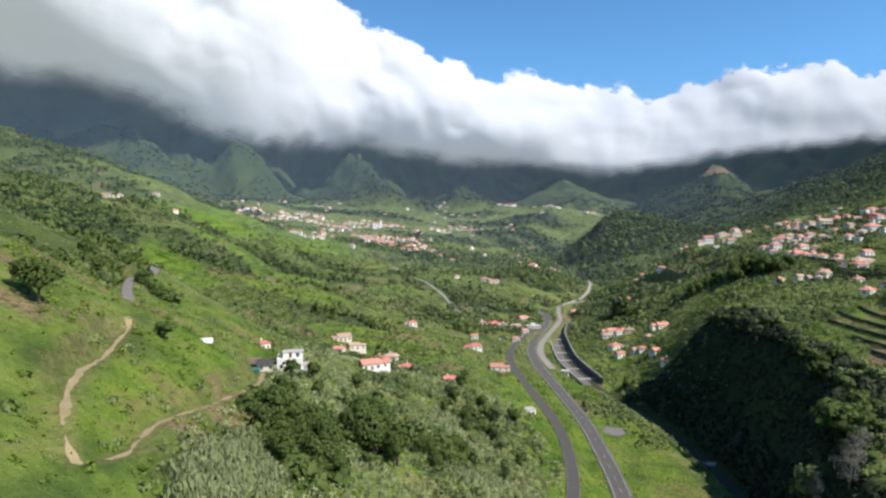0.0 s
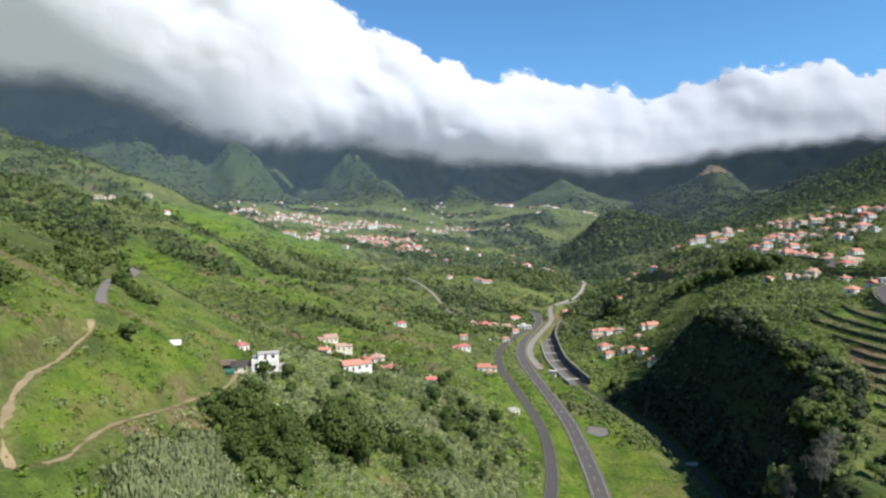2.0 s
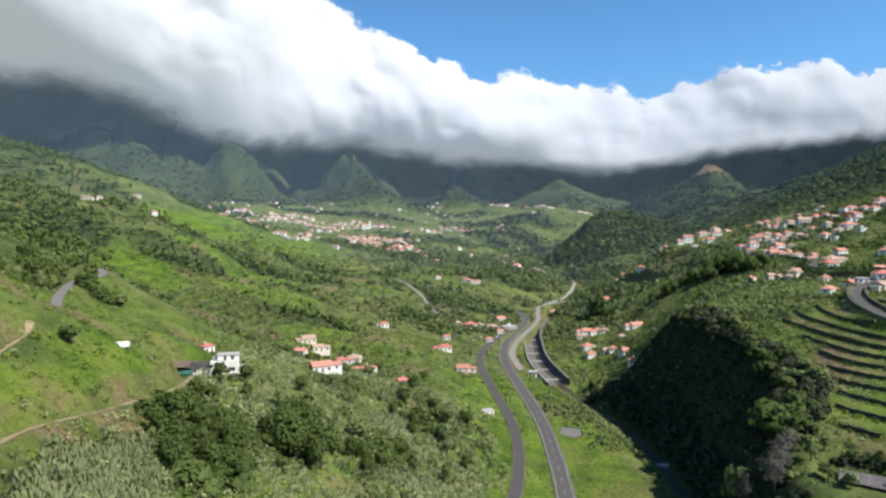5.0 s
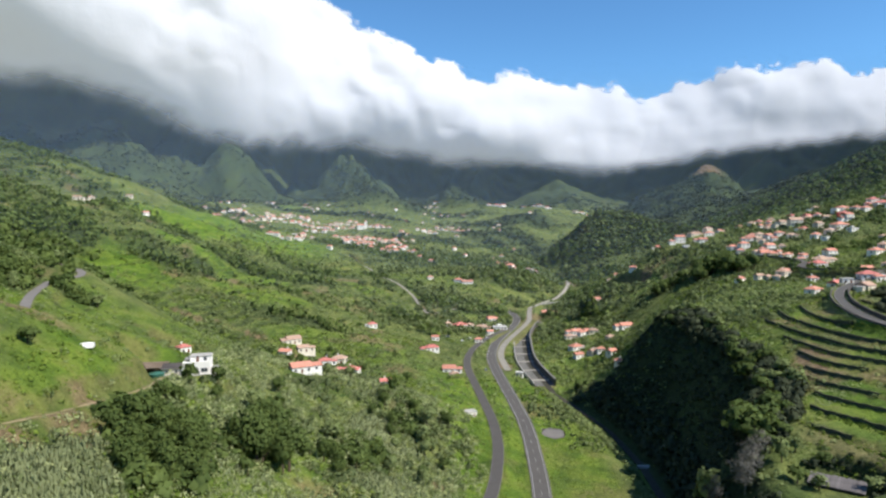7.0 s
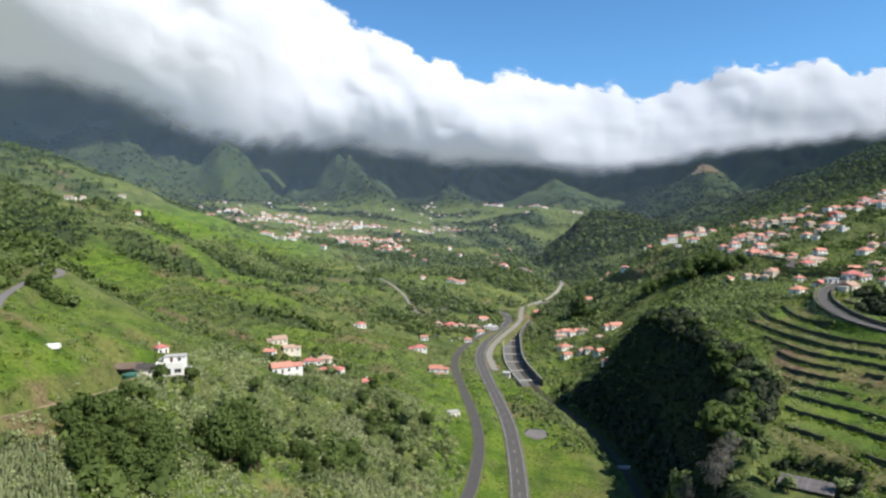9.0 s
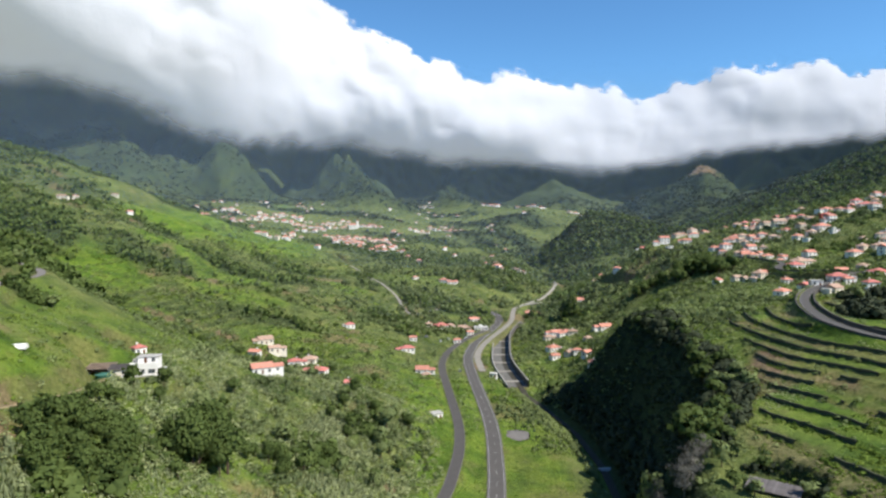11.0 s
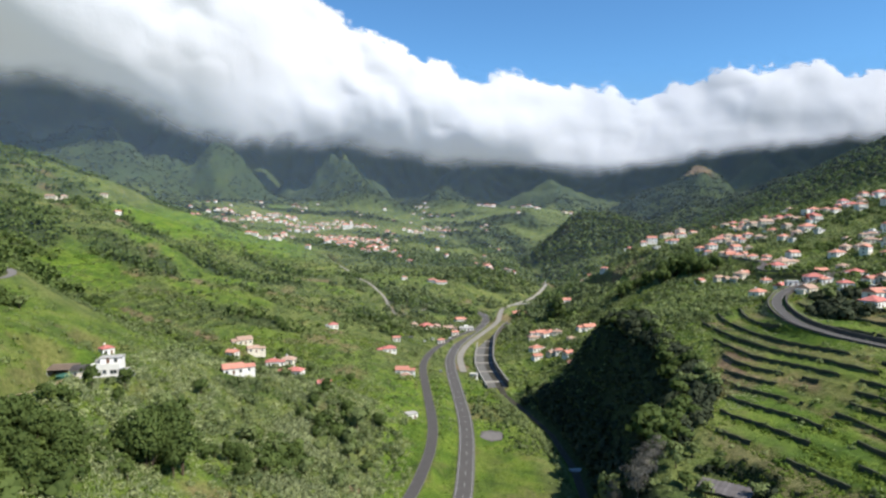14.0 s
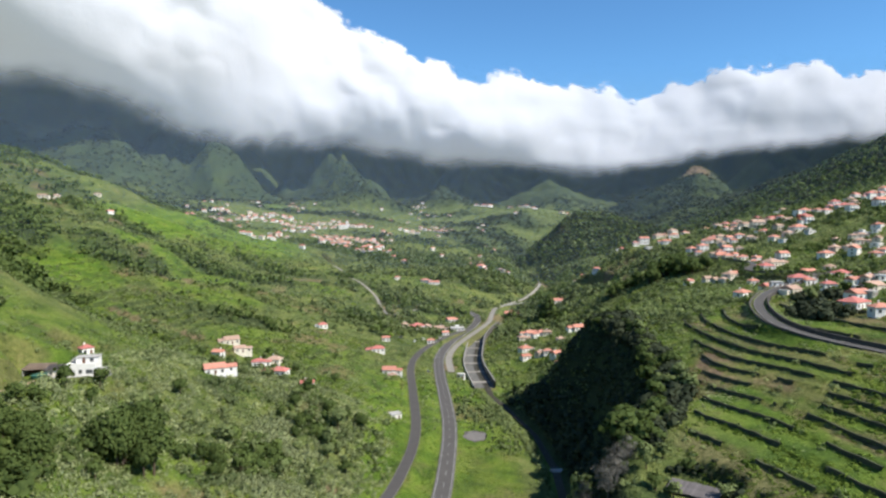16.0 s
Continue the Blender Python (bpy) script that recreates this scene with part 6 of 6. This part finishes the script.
def make_car(x, y, turn, mat, label):
    car = tagged(new("car"), label, "car", "parked cars")
    d = float(grid_value(NEAR_ROAD, x, y))
    car.matrix_world = pose(x, y, height(x, y) + (0.26 if d < 0 else 0.02), 0, 0, turn)
    bm = bmesh.new()
    box(bm, -2.1, 2.1, -0.85, 0.85, 0.32, 0.95)
    bmesh.ops.bevel(bm, geom=bm.edges[:], offset=0.12, segments=2, affect="EDGES")
    body = part("body", bm, mat, car)
    bm = bmesh.new()
    box(bm, -1.3, 0.9, -0.75, 0.75, 0.95, 1.5)
    for v in bm.verts:
        if v.co.z > 1.2:
            v.co.x *= 0.72
            v.co.y *= 0.86
    part("cabin", bm, M_GLASS, body)
    bm = bmesh.new()
    box(bm, -0.95, 0.65, -0.66, 0.66, 1.5, 1.55)
    part("roof", bm, mat, body)
    for wx in (-1.3, 1.3):
        for wy in (-0.8, 0.8):
            bm = bmesh.new()
            bmesh.ops.create_cone(bm, cap_ends=True, segments=14, radius1=0.33, radius2=0.33, depth=0.22, matrix=Matrix.Translation((wx, wy, 0.33)) @ Matrix.Rotation(radians(90), 4, "X"))
            part("wheel", bm, M_ASPHALT, car)


def make_tunnel():
    hut = tagged(new("polytunnel"), "small white plastic polytunnel on the hillside", "greenhouse")
    hut.matrix_world = pose(-56, 194, height(-56, 194) - 0.2, 0, 0, 12)
    bm = bmesh.new()
    rings = [[bm.verts.new((x, 1.3 * math.cos(a), 1.5 * math.sin(a))) for a in np.linspace(0, math.pi, 9)] for x in (-2.0, 2.0)]
    for i in range(8):
        bm.faces.new((rings[0][i], rings[1][i], rings[1][i + 1], rings[0][i + 1]))
    for ring in rings:
        bm.faces.new(ring)
    part("cover", bm, M_WHITE, hut)
    for x in (-2.0, 0.0, 2.0):
        bm = bmesh.new()
        arc = [(x, 1.36 * math.cos(a), 1.56 * math.sin(a)) for a in np.linspace(0, math.pi, 9)]
        for a, b_ in zip(arc[:-1], arc[1:]):
            limb(bm, a, b_, 0.04, 0.04, 5)
        part("hoop", bm, M_METAL, hut)


make_tunnel()
make_barn()
make_church()
CAR_WHITE = plain_material("white_car_paint", (0.75, 0.75, 0.75), 0.3, 0.05, 0.6, 0.5)
CAR_GREY = plain_material("grey_car_paint", (0.20, 0.21, 0.23), 0.3, 0.05, 0.6, 0.5)
for cx, cy, ct, cm, cl in ((104, 562, 60, CAR_WHITE, "white hatchback parked beside the junction"), (96, 548, 75, CAR_WHITE, "white hatchback parked beside the junction"),
                           (84, 556, 20, CAR_GREY, "grey hatchback parked by the hedge"), (120, 568, 70, CAR_WHITE, "white hatchback parked beside the junction"),
                           (102, 452, 88, CAR_GREY, "grey hatchback parked by the hedge"), (268, 338, 40, CAR_WHITE, "white hatchback at the bend of the hill road")):
    make_car(cx, cy, ct, cm, cl)


def make_paving():
    bm = bmesh.new()
    r = random.Random(5)
    rim = [bm.verts.new((119 + (6.5 + r.uniform(-1.2, 1.2)) * math.cos(a), 328 + (9 + r.uniform(-1.5, 1.5)) * math.sin(a), 0)) for a in np.linspace(0, 6.28, 18, endpoint=False)]
    for v in rim:
        v.co.z = max(height(v.co.x, v.co.y), -0.2) + 0.06
    bm.faces.new(rim)
    bmesh.ops.solidify(bm, geom=bm.faces[:], thickness=0.1)
    tagged(part("pavement_1", bm, M_LANE), "small worn asphalt patch in the grass", "pavement", kind="structure")
    line = resample(APRON[0], 4.0)
    tagged(ribbon("pavement_2", line, 0, 5.0, 0.04, 0.6, M_APRON), "pale concrete apron beside the main road", "pavement", kind="structure")


make_paving()

# ---- river and its walls ----


def make_river():
    ys = np.arange(120, 440, 4.0)
    line = np.column_stack([np.interp(ys, AXIS_Y, AXIS_X), ys, np.zeros(len(ys))])
    line[:, 2] = grid_value(LAND, line[:, 0], ys) + 0.35
    m, n, l, b = material("river_water", 0.6)
    b.inputs["Specular IOR Level"].default_value = 0.03
    co = n.new("ShaderNodeTexCoord").outputs["Object"]
    w = noise_node(n, l, 0.9, 4, co)
    foam = ramp(n, l, w.outputs[0], [(0.62, (0.050, 0.046, 0.036)), (0.78, (0.30, 0.31, 0.30))])
    l.new(foam.outputs[0], b.inputs["Base Color"])
    bump(n, l, b, w.outputs[0], 0.6, 0.4)
    tagged(ribbon("water", line, 0, 4.2, 0.0, 0.3, m), "shallow dark stony river with foam", "river", kind="structure")
    # the walled channel beside the junction, with its weirs
    line = resample(CHANNEL[0], 4.0)
    bed = tagged(ribbon("channel_bed", line, 0, 14, 0.1, 0.6, M_BED), "pale grey concrete river channel with low weirs", "channel", kind="structure")
    ribbon("stream", line, 2.0, 4.0, 0.16, 0.1, m, bed)
    for i in range(3, len(line) - 3, 7):
        ribbon("weir", line[i:i + 2], 0, 14, 0.4, 0.6, M_APRON, bed)
    east = tagged(ribbon("wall_east", line[:-4], 7.4, 0.9, 4.6, 6.0, M_STONE), "tall dark basalt retaining wall of the channel", "wall", kind="structure")
    ribbon("coping", line[:-4], 7.4, 1.2, 4.85, 0.25, M_KERB, east)
    tagged(ribbon("wall_west", line, -7.3, 0.7, 2.2, 4.0, M_CONCRETE), "grey concrete wall between road and channel", "wall", kind="structure")
    fall = tagged(new("weir"), "white water falling over a concrete weir", "weir")
    bm = bmesh.new()
    box(bm, -3, 3, -0.8, 0.8, -1.5, 0.4)
    part("sill", bm, M_CONCRETE, fall)
    bm = bmesh.new()
    v = [bm.verts.new(c) for c in ((-2.6, -0.9, 0.5), (2.6, -0.9, 0.5), (3.1, -3.0, -0.5), (-2.2, -2.2, -0.5))]
    bm.faces.new(v)
    bmesh.ops.solidify(bm, geom=bm.faces[:], thickness=0.15)
    part("falling_water", bm, M_LINE, fall, "white foaming water")
    fall.matrix_world = pose(153, 289, height(153, 289) + 0.6)


make_river()
